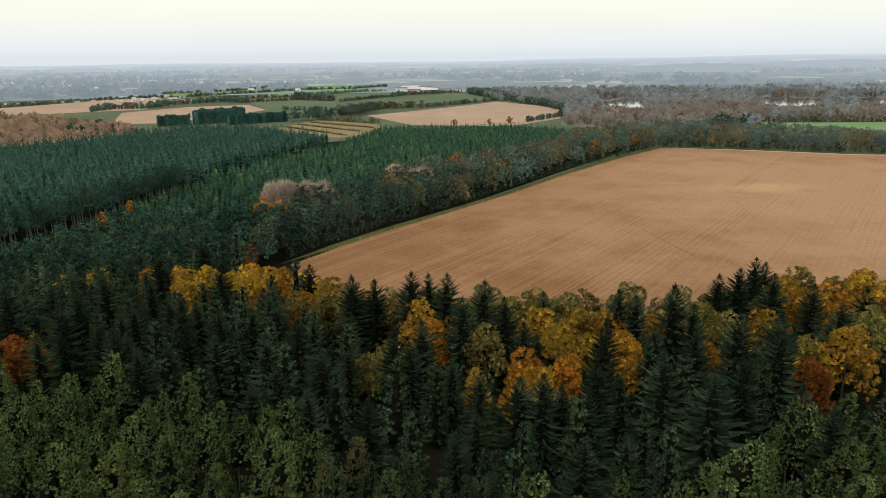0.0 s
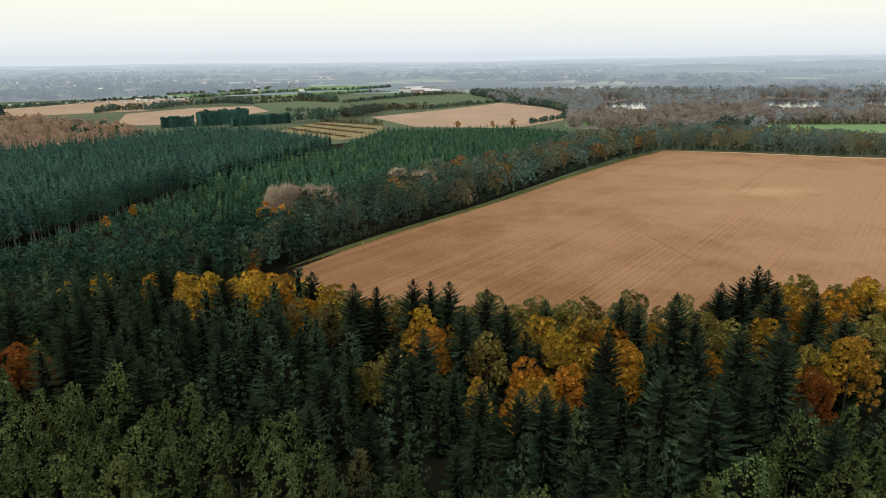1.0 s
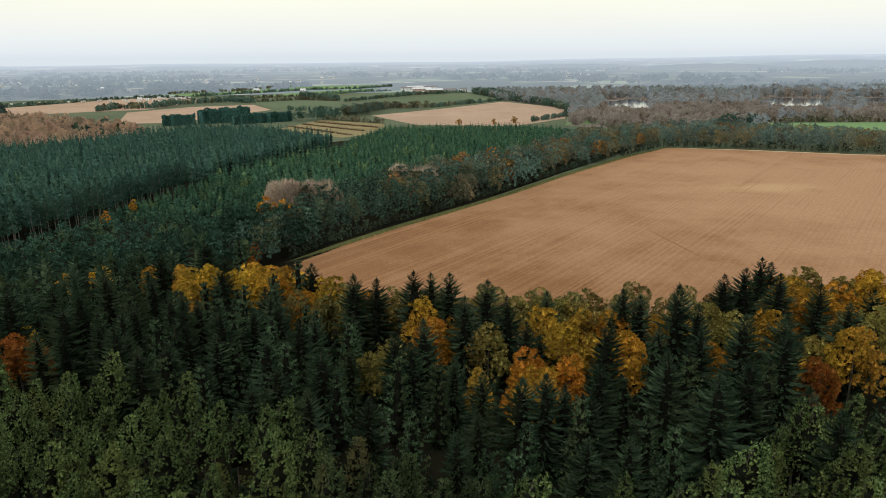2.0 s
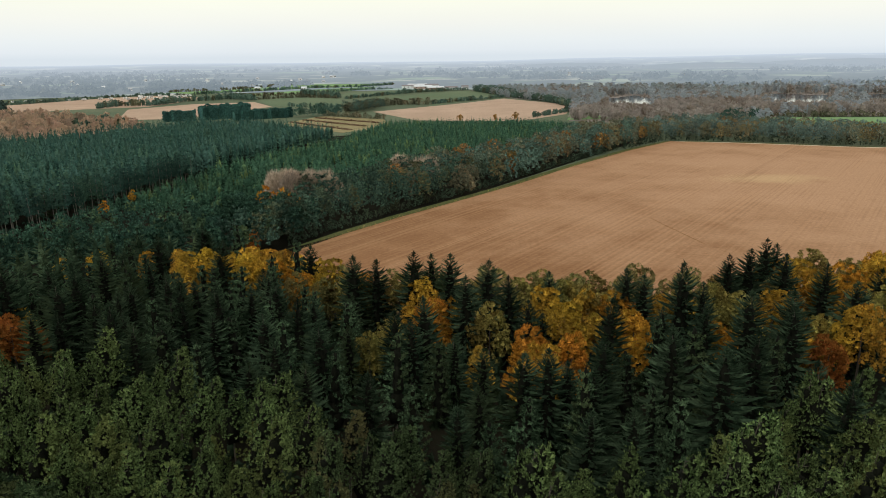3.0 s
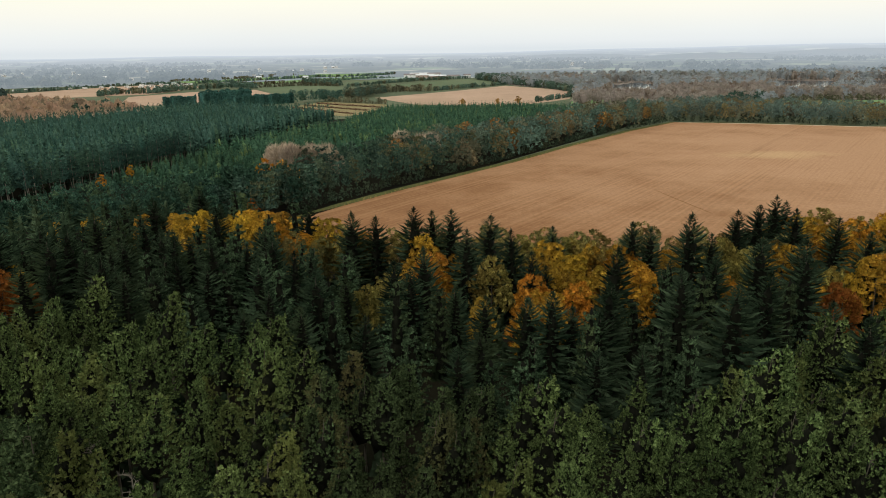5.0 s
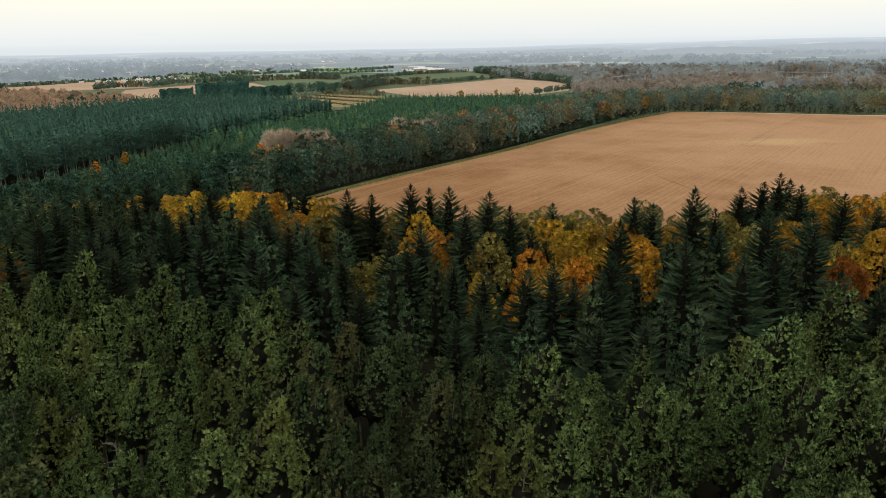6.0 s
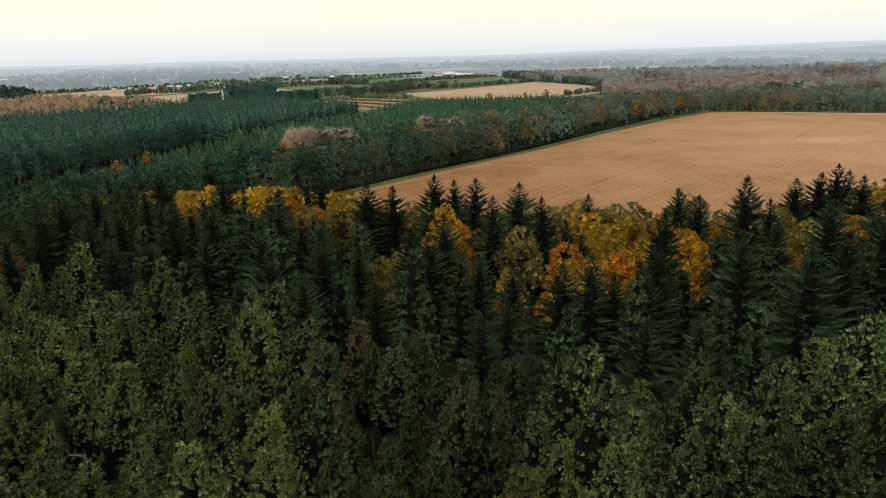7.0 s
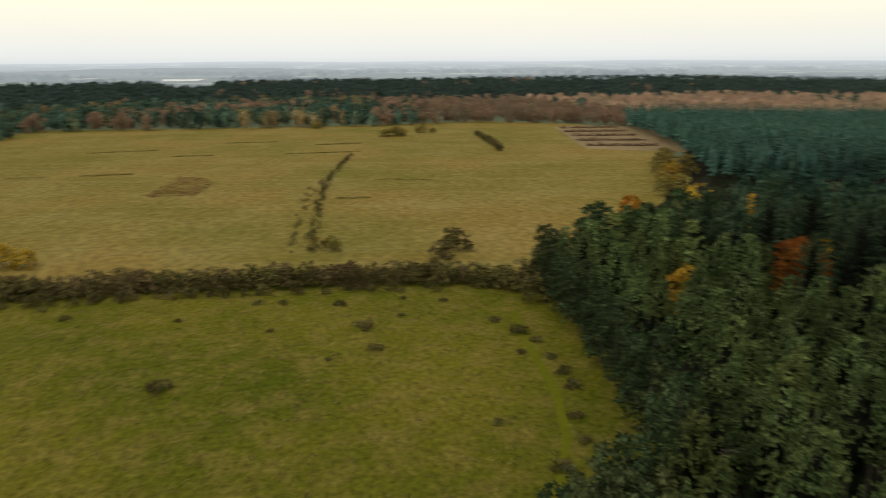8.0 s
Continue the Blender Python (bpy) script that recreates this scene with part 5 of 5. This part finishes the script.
for k, line in enumerate(far_lines):
    hedgerow("hedgerow", line, 3.0 if k in (0, 2, 4, 5) else 2.6, (0.4, 0.85) if k in (0, 2, 4, 5) else (0.2, 0.56), 130 + k, (BELT, BELT_BROWN, BELT)[k % 3], "uneven hedgerow with trees between distant fields")
hedgerow("hedgerow", [(10, 654), (30, 650), (70, 662)], 14, (0.45, 0.75), 149, BELT_GOLD, "scattered brown trees at the edge of the stubble")
COPSE = [[(-112, 768), (-92, 822), (-72, 822), (-92, 752)], [(-154, 698), (-113, 712), (-104, 734), (-150, 728)], [(45, 1195), (95, 1010), (104, 1020), (60, 1205)], [(227, 590), (267, 602), (262, 618), (224, 606)]]
for k, poly in enumerate(COPSE):
    stand("copse", scatter(poly, 7, 150 + k), belt_mid, (0.6, 0.9), 155 + k, (BELT, TALL_PINE)[k % 2], "dark copse among distant fields")

# villages and woods in the hazy distance
far_rng = np.random.default_rng(160)
tiny = [broad_crown(far_rng, 10, 14, 5, 5, 7.0, 0.05, 0.6, True) for _ in range(5)]
ang = far_rng.uniform(-0.85, 2.05, 5200)
dist = 1270 + 2700 * far_rng.random(5200) ** 1.3
px, py = -np.sin(ang) * dist, np.cos(ang) * dist
clump = np.sin(px / 210 + 1.3 * np.sin(py / 330)) + np.sin(py / 150 + 1.7 * np.sin(px / 270))
keep = (clump > 0.15) & ~inside([(-340, 1180), (-270, 1660), (-60, 1600), (60, 1420), (60, 1200)], px, py) & ~inside(LAKE_VIEW, px, py)
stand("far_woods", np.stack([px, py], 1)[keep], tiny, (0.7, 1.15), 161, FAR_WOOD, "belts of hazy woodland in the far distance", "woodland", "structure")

# wooded ridges in the haze: bearing to the right in degrees, half-width, distance, height
for bearing, half, away_m, high in ((20, 6, 3300, 20), (30, 9, 3700, 30), (10, 6, 3600, 18), (-88, 15, 2900, 20), (-60, 6, 2900, 14), (-104, 9, 2500, 22)):
    bm = bmesh.new()
    prev = None
    for i in range(25):
        a = math.radians(bearing + half * (i / 12 - 1))
        hh = high * (1 - abs(i / 12 - 1) ** 2.2) * (1 + 0.08 * math.sin(i * 1.9) + 0.05 * math.sin(i * 4.3))
        row = [bm.verts.new((math.sin(a) * r, math.cos(a) * r, z)) for r, z in ((away_m - 120, 0.4), (away_m - 90, hh * 0.6 + 0.41), (away_m, hh + 0.42), (away_m + 300, 0.4))]
        if prev:
            for k in range(3):
                bm.faces.new((prev[k], prev[k + 1], row[k + 1], row[k]))
        prev = row
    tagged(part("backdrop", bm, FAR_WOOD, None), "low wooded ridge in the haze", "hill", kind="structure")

# low hills on the horizon
bm = bmesh.new()
prev = None
for i in range(181):
    a = math.radians(i * 2)
    h = 40 - 18 * math.exp(-((i * 2 - 105) / 28) ** 2) + 16 * math.exp(-((i * 2 - 58) / 12) ** 2) + 3 * math.sin(a * 11) + 2 * math.sin(a * 23 + 1)
    x, y = math.cos(a), math.sin(a)
    row = [bm.verts.new((x * r, y * r, z)) for r, z in ((3900, 0.4), (4350, h * 0.75), (4700, h), (4790, 0.2))]
    if prev:
        for k in range(3):
            bm.faces.new((prev[k], prev[k + 1], row[k + 1], row[k]))
    prev = row
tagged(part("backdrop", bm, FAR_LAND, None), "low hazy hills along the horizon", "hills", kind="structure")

# ---------------------------------------------------------------- hedges and shrubs of the meadow
BRACKEN = foliage("dead_bracken", (0.15, 0.08, 0.04), (0.30, 0.17, 0.08), (0.30, 0.20, 0.10), 0.3, 4.0)
hedge_bits = [leafy_crown(rng, 4.0, 2.2, 6, 7, 9, 0.55, 0.36, 0.02, 0.36, 0.5) for _ in range(4)]
hedge_bits_low = [leafy_crown(rng, 2.2, 1.7, 5, 6, 9, 0.42, 0.3, 0.02, 0.36, 0.5) for _ in range(4)]
line = [(-139, -20), (-136, -2), (-131, 24), (-125, 45), (-121, 60), (-115, 76), (-107, 85)]
hedgerow("hedgerow", line, 0.95, (0.75, 1.2), 170, HEDGE, "overgrown brown-green hedge between two meadows", hedge_bits)
hedgerow("hedgerow", [(-134, -20), (-131, -2), (-127, 24), (-121, 42), (-117, 58), (-112, 72)], 2.4, (0.5, 1.0), 171, HEDGE, "low bramble fringe beside the hedge", hedge_bits_low)
hedgerow("hedgerow", [(-146, 55), (-172, 61), (-215, 73), (-252, 84), (-275, 93), (-306, 106)], 2.4, (0.2, 0.5), 172, HEDGE, "gappy thorn hedge running up the meadow", hedge_bits)
hedgerow("hedgerow", [(-148, 51), (-174, 57), (-217, 69), (-245, 79)], 3.2, (0.2, 0.5), 173, HEDGE, "low scrub along the meadow ditch", hedge_bits_low)
hedgerow("hedgerow", [(-290, 172), (-325, 182), (-360, 192)], 2.2, (0.5, 1.0), 174, HEDGE, "short brown thorn hedge in the meadow", hedge_bits)


BRAMBLE = foliage("bramble_leaves", (0.075, 0.078, 0.022), (0.165, 0.145, 0.050), (0.10, 0.066, 0.034), 0.3, 3.0)


def shrub(places, leaf, label, h, r, seed, group, lobes=9, per=12, size=0.3):
    """A rounded bush on short stems, one object a place."""
    g = np.random.default_rng(seed)
    proto = new("shrub")
    for _ in range(5):
        stem = tube([(0, 0, -0.1), (g.normal(0, 0.25) * r, g.normal(0, 0.25) * r, h * 0.35), (g.normal(0, 0.4) * r, g.normal(0, 0.4) * r, h * 0.75)], [0.06, 0.045, 0.015], 5)
        ob = new("stem", mesh_from("stem", *stem, GREY_BARK))
        ob.parent = proto
    ob = new("foliage", mesh_from("foliage", *leafy_crown(g, h, r, 6, lobes, per, r * 0.22, size, 0.0, 0.4, 0.5), leaf))
    ob.parent = proto
    tagged(proto, label, "shrub", group)
    plant(proto, places, seed, (0.7, 1.2))


shrub([(-137, 85, 1.0), (-132, 80, 0.75)], HEDGE, "rounded dark green hawthorn in the hedge", 5.0, 3.2, 181, "hawthorns in the hedge", 12, 14, 0.42)
shrub([(-160, -5, 1.5), (-158, -1, 1.2)], YELLOW, "yellowing bush in the hedge", 3.6, 2.2, 182, "yellow bushes in the hedge")
shrub([(-147, 60, 1.0), (-150, 57, 0.8)], OLIVE, "olive-green bush at the end of the ditch", 3.6, 2.4, 188, "bushes at the ditch")
shrub([(-379, 149), (-374, 142), (-387, 168), (-384, 174), (-377, 152), (-372, 150), (-440, 118)], OLIVE, "brown-green thorn bush on the meadow", 4.5, 3.4, 183, "thorn bushes on the meadow", 9, 10, 0.6)
shrub([(-88, 24, 1.5), (-99, 54, 1.3), (-90, 53, 1.1), (-88, 75, 1.5), (-119, 59, 1.6), (-111, 53, 0.9), (-115, 44, 0.9), (-117, 40, 0.8), (-69, 73), (-57, 67, 0.8), (-53, 62, 1.0), (-64, 60, 0.7), (-113, 27, 0.6), (-121, 10, 0.9), (-127, 6, 0.9),
       (-103, 40, 0.6), (-89, 46, 0.5), (-102, 61, 0.6), (-84, 76, 0.9), (-78, 75, 0.8), (-81, 72, 0.6), (-73, 74, 1.1), (-94, 74, 0.8), (-106, 70, 0.7), (-110, 64, 0.6), (-62, 69, 0.8)],
      BRAMBLE, "small dark bramble bush on the pasture", 1.0, 1.25, 184, "brambles on the pasture", 6, 10, 0.2)
shrub([(-170, 168), (-178, 174), (-187, 181), (-195, 188), (-206, 195), (-214, 203), (-224, 210), (-172, 176), (-200, 200), (-234, 219)], OLIVE, "olive-yellow bushy tree at the forest edge", 8.0, 4.2, 185, "bushes at the forest edge", 10, 12, 0.55)
shrub([(-180, 178, 1.1), (-136, 150, 1.2), (-117, 148, 1.3), (-121, 151, 1.1), (-84, 131, 1.2)], YELLOW, "yellow-orange bushy tree at the forest edge", 9.0, 3.4, 186, "yellow bushes at the forest edge", 11, 12, 0.5)
shrub([(-106, 86, 1.0), (-104, 90, 1.1), (-110, 92, 1.0), (-116, 98), (-122, 104), (-100, 84, 0.9)], HEDGE, "grey-brown leafless thicket at the wood corner", 6.0, 2.8, 187, "thicket at the wood corner", 11, 13, 0.34)
# broadleaved edge of the wood beside the pasture
edge_spots = away(scatter([(-100, 91), (-110, 101), (-116, 112), (-114, 121), (-120, 132), (-112, 134), (-98, 112)], 4.6, 188), [(-112.5, 113), (-109, 110), (-116, 116)], 3.2)
proto = tree_proto("oak_tree", trunk_of(rng, 12, 0.25, 10, 0.25, 2.8), leafy_crown(rng, 14, 3.8, 9, 14, 14, 0.75, 0.45, 0.08), GREY_BARK, EDGE_PINE, "dark green broad tree at the corner of the wood", "tree", "broad trees at the wood corner")
plant(proto, [tuple(p) for p in edge_spots], 189, (0.75, 1.05))
sheet("wheel_rut", [(73.1, 250.6), (75.6, 236.2), (79.9, 213.75), (79.65, 213.65), (75.3, 236.0), (72.9, 250.5)], 0.13, RUT, "dark wheel rut across the ploughed field", "rut", 0.04)
tussocks = scatter([(-128, 0), (-121, 40), (-110, 76), (-84, 74), (-56, 65), (-48, 50), (-60, -20), (-120, -30)], 1.7, 190, 0.5, 0.6)
blades = [leaves(g2 := np.random.default_rng(k).normal(0, 0.3, (16, 3)) * (1, 1, 0), np.random.default_rng(k + 9).normal(0, 0.5, (16, 3)) + (0, 0, 1), np.random.default_rng(k + 5).normal(0, 1, (16, 3)), np.full(16, 0.36), np.full(16, 0.08)) for k in range(4)]
TUFT = foliage("tussock_grass", (0.13, 0.12, 0.03), (0.30, 0.25, 0.085), (0.30, 0.23, 0.10), 0.4, 3.0)
hedgerow("verge_tussocks", FIELD[0:8], 1.1, (0.05, 0.13), 197, TUFT, "ragged tussocks of grass along the field margin", low_bush)
stand("bracken", scatter([(-231, 20), (-250, 26), (-268, 31), (-265, 42), (-245, 41), (-227, 36)], 1.2, 192, 0.5, 0.7), blades, (0.8, 1.8), 193, BRACKEN, "patch of brown dead bracken in the meadow", "bracken")
stand("grass_tussocks", tussocks, blades, (0.4, 1.2), 191, TUFT, "tussocks of rough grass on the pasture", "grass")
for k, (x, y, long, turn) in enumerate(((-330, 40, 16, 78), (-318, 95, 34, 82), (-290, -20, 12, 75), (-285, 8, 18, 84), (-240, -40, 16, 80), (-232, 105, 20, 60), (-360, 10, 30, 86), (-375, 70, 26, 82), (-205, 80, 10, 70), (-350, 110, 22, 84))):
    c, d = math.cos(radians(turn)), math.sin(radians(turn))
    g = np.random.default_rng(300 + k)
    u, w = g.uniform(-0.5, 0.5, int(long * 7)) * long, g.normal(0, 0.8, int(long * 7))
    stand("rushes", np.stack([x + c * u - d * w, y + d * u + c * w], 1), blades, (0.7, 1.7), 310 + k, TUFT, "thin streak of straw-coloured rushes in the meadow", "rushes")
sheet("path", [(-97, 79.5), (-84, 75), (-69, 71), (-58, 66), (-50, 60), (-49.5, 58.8), (-58, 64.8), (-69, 69.8), (-84, 73.8), (-97, 78.3)], 0.115, WORN, "worn grassy path beside the wood", "path", 0.05)


def windrow(points, seed, n=420, wide=0.7):
    """A long ridge of cut branches."""
    g = np.random.default_rng(seed)
    (x0, y0), (x1, y1) = points
    t = g.random(n)
    root = np.stack([x0 + (x1 - x0) * t + g.normal(0, wide, n), y0 + (y1 - y0) * t + g.normal(0, wide, n), np.abs(g.normal(0, 0.6, n))], 1)
    ahead = np.stack([(x1 - x0) + 0 * t, (y1 - y0) + 0 * t, 0 * t], 1) / 60 + g.normal(0, 0.8, (n, 3)) * (1, 1, 0.5)
    v, q = leaves(root, ahead, np.cross(ahead, g.normal(0, 1, (n, 3))), g.uniform(1, 2.6, n), g.uniform(0.12, 0.3, n))
    return tagged(new("windrow", mesh_from("windrow", v, q, BRASH)), "long low ridge of brown cut branches", "brushwood", "windrows on the felled strip")


for k in range(5):
    u = (k + 0.5) / 5
    windrow(((-386 + 104 * u, 258 - 44 * u), (-378 + 112 * u, 294 - 50 * u)), 200 + k)


for k in range(3):
    u = (k + 0.4) / 3
    windrow(((-146 + 22 * u, 640 + 66 * u), (-82 + 26 * u, 562 + 90 * u)), 206 + k, 1100, 1.0)


# clipped conifer hedges
def conifer_hedge(x0, y0, x1, y1, wide, high, seed):
    g = np.random.default_rng(seed)
    long = math.hypot(x1 - x0, y1 - y0)
    d, s = np.array([(x1 - x0) / long, (y1 - y0) / long, 0]), np.array([-(y1 - y0) / long, (x1 - x0) / long, 0])
    n = int(long * 95)
    face = g.random(n)
    u, v, w = g.random(n) * long, g.uniform(-0.5, 0.5, n) * wide, g.random(n) * high
    v = np.where(face < 0.6, np.sign(v) * wide / 2, v)
    w = np.where(face >= 0.6, high * (1 + 0.07 * np.sin(u * 0.35 + seed) + 0.05 * np.sin(u * 0.9)) * (1 - 0.25 * np.abs(v / wide * 2) ** 3), w) + g.normal(0, 0.25, n)
    root = np.array([x0, y0, 0]) + u[:, None] * d + v[:, None] * s + np.maximum(w, 0)[:, None] * np.array([0, 0, 1.0])
    ahead = g.normal(0, 0.5, (n, 3)) + (0, 0, 0.9)
    leaf = leaves(root, ahead, np.cross(ahead, g.normal(0, 1, (n, 3))), g.uniform(0.7, 1.4, n), g.uniform(0.4, 0.7, n))
    core = [np.array([x0, y0, 0]) + d * cu + s * cv + np.array([0, 0, cz]) for cz in (0.1, high - 0.5) for cu, cv in ((0.4, -wide / 2 + 0.4), (long - 0.4, -wide / 2 + 0.4), (long - 0.4, wide / 2 - 0.4), (0.4, wide / 2 - 0.4))]
    leaf = joined([leaf, (np.array(core), np.array([f for a, b, c, e in ((0, 1, 5, 4), (1, 2, 6, 5), (2, 3, 7, 6), (3, 0, 4, 7), (4, 5, 6, 7)) for f in ((a, b, c), (a, c, e))]))])
    top = tagged(new("conifer_hedge"), "tall clipped block of dark conifers", "hedge", "dark conifer hedges")
    ob = new("foliage", mesh_from("foliage", *leaf, CLIPPED))
    ob.parent = top
    for k in np.arange(1.5, long - 1, 6.0):
        ob = new("trunk", mesh_from("trunk", *tube([np.array([x0, y0, -0.2]) + d * k, np.array([x0, y0, high * 0.8]) + d * k], [0.2, 0.1], 5), GREY_BARK))
        ob.parent = top


conifer_hedge(-266, 667, -238, 676, 7, 9, 211)
conifer_hedge(-235, 679, -199, 717, 9, 13, 212)
conifer_hedge(-202, 674, -155, 711, 8, 8.5, 213)


# dead tree standing among the pines
def dead_tree(x, y, h, seed):
    g = np.random.default_rng(seed)
    top = tagged(new("dead_tree"), "bare grey dead tree among the pines", "tree")
    top.matrix_basis = Matrix.Translation((x, y, 0))
    ob = new("trunk", mesh_from("trunk", *trunk_of(g, h, 0.2, 4, 0.5, 1.5), DEADWOOD))
    ob.parent = top
    for k in range(12):
        a, z = g.random() * 6.283, h * g.uniform(0.6, 0.93)
        d = np.array([math.cos(a), math.sin(a), g.uniform(-0.1, 0.7)]) * g.uniform(0.5, 1.3)
        p = np.array([0, 0, z])
        bits = [tube([p, p + d * 0.5 + g.normal(0, 0.12, 3), p + d], [0.06, 0.04, 0.015], 5)]
        for _ in range(2):
            b = p + d * g.uniform(0.4, 0.9)
            bits.append(tube([b, b + g.normal(0, 0.35, 3) + (0, 0, 0.2)], [0.025, 0.01], 4))
        ob = new("limb", mesh_from("limb", *joined(bits), DEADWOOD))
        ob.parent = top


dead_tree(-29.6, 61, 12.0, 221)
dead_tree(-36, 66, 12.5, 222)


# ---------------------------------------------------------------- buildings and caravans far off
def box(bm, x0, x1, y0, y1, z0, z1):
    v = [bm.verts.new(p) for p in ((x0, y0, z0), (x1, y0, z0), (x1, y1, z0), (x0, y1, z0), (x0, y0, z1), (x1, y0, z1), (x1, y1, z1), (x0, y1, z1))]
    for f in ((3, 2, 1, 0), (4, 5, 6, 7), (0, 1, 5, 4), (1, 2, 6, 5), (2, 3, 7, 6), (3, 0, 4, 7)):
        bm.faces.new([v[i] for i in f])


def gable(bm, x0, x1, y0, y1, z0, z1, eave=0.4):
    """A pitched roof with its thickness, the ridge along x."""
    ym = (y0 + y1) / 2
    for lift in (0.0,):
        a = [bm.verts.new(p) for p in ((x0 - eave, y0 - eave, z0), (x0 - eave, ym, z1), (x0 - eave, y1 + eave, z0), (x1 + eave, y0 - eave, z0), (x1 + eave, ym, z1), (x1 + eave, y1 + eave, z0))]
        for f in ((0, 3, 4, 1), (1, 4, 5, 2), (0, 1, 2), (3, 5, 4), (0, 2, 5, 3)):
            bm.faces.new([a[i] for i in f])


def house(name, x, y, turn, long, deep, high, ridge, wall, roof, label, group, windows=3, lift=0.0):
    top = tagged(new(name), label, name.replace("_", " "), group)
    bm = bmesh.new()
    box(bm, -long / 2, long / 2, -deep / 2, deep / 2, -0.6, high)
    part("wall", bm, wall, top)
    bm = bmesh.new()
    gable(bm, -long / 2, long / 2, -deep / 2, deep / 2, high + 0.02, high + ridge)
    part("roof", bm, roof, top)
    for k in range(windows):
        cx = -long / 2 + long * (k + 0.5) / windows
        bm = bmesh.new()
        box(bm, cx - 0.7, cx + 0.7, -deep / 2 - 0.06, -deep / 2 + 0.05, high * 0.45, high * 0.8)
        part("window", bm, GLASS_DARK, top)
    top.matrix_basis = pose(x, y, lift, 0, 0, turn)


for x, y, turn, long, deep, high in ((-70, 1325, 8, 34, 20, 6), (-45, 1300, 8, 40, 18, 6), (-22, 1268, 12, 36, 16, 5), (-30, 1345, 8, 30, 22, 7), (6, 1262, 12, 26, 14, 5), (30, 1276, 12, 14, 10, 6), (-58, 1372, 8, 44, 16, 6)):
    house("farm_building", x, y, turn, long * 0.8, deep, high * 0.7, 2.2, (WHITE_WALL, BRICK_WALL)[int(long) % 4 == 0], (TILE_ROOF, SHEET_ROOF)[int(long) % 4 == 0], "long pale farm shed with a light sheet roof", "farm sheds", 4, 0.5)
v_rng = np.random.default_rng(230)
for k in range(40):
    if k < 30:
        x, y = v_rng.uniform(-1150, -260), v_rng.uniform(1300, 2100)
    elif k < 35:
        x, y = v_rng.uniform(150, 900), v_rng.uniform(1750, 2400)
    else:
        x, y = v_rng.uniform(-1500, -1270), v_rng.uniform(250, 1000)
    house("house", x, y, v_rng.uniform(-40, 40), v_rng.uniform(6, 10), 6, v_rng.uniform(2.6, 3.6), 2.2, (WHITE_WALL, PALE_STONE)[k % 3 == 0], (SHEET_ROOF, SLATE_ROOF)[k % 2],
          "small pale house in the hazy village", "village houses", 2, 0.4)


def caravan(x, y, turn):
    top = tagged(new("caravan"), "white caravan parked on the tan field", "caravan", "parked caravans")
    bm = bmesh.new()
    box(bm, -3.2, 3.2, -1.15, 1.15, 0.5, 2.7)
    bmesh.ops.bevel(bm, geom=bm.edges[:], offset=0.25, segments=2, affect="EDGES")
    part("body", bm, WHITE_WALL, top)
    for k in (-1.6, 0.2, 2.0):
        bm = bmesh.new()
        box(bm, k - 0.5, k + 0.5, -1.18, -1.1, 1.5, 2.2)
        part("window", bm, GLASS_DARK, top)
    for sx in (-1.2, 1.2):
        bm = bmesh.new()
        bmesh.ops.create_cone(bm, cap_ends=True, segments=12, radius1=0.34, radius2=0.34, depth=2.2, matrix=pose(sx, 0, 0.34, 90))
        part("wheel", bm, TYRE, top)
    top.matrix_basis = pose(x, y, 0.1, 0, 0, turn)


c_rng = np.random.default_rng(231)
for k in range(14):
    t = k / 13
    caravan(-600 + 195 * t + c_rng.uniform(-3, 3), 985 + 140 * t + c_rng.uniform(-8, 8), c_rng.uniform(10, 50))
for k in range(18):
    caravan(-455 + c_rng.uniform(-25, 60), 1080 + c_rng.uniform(-40, 60), c_rng.uniform(-40, 60))
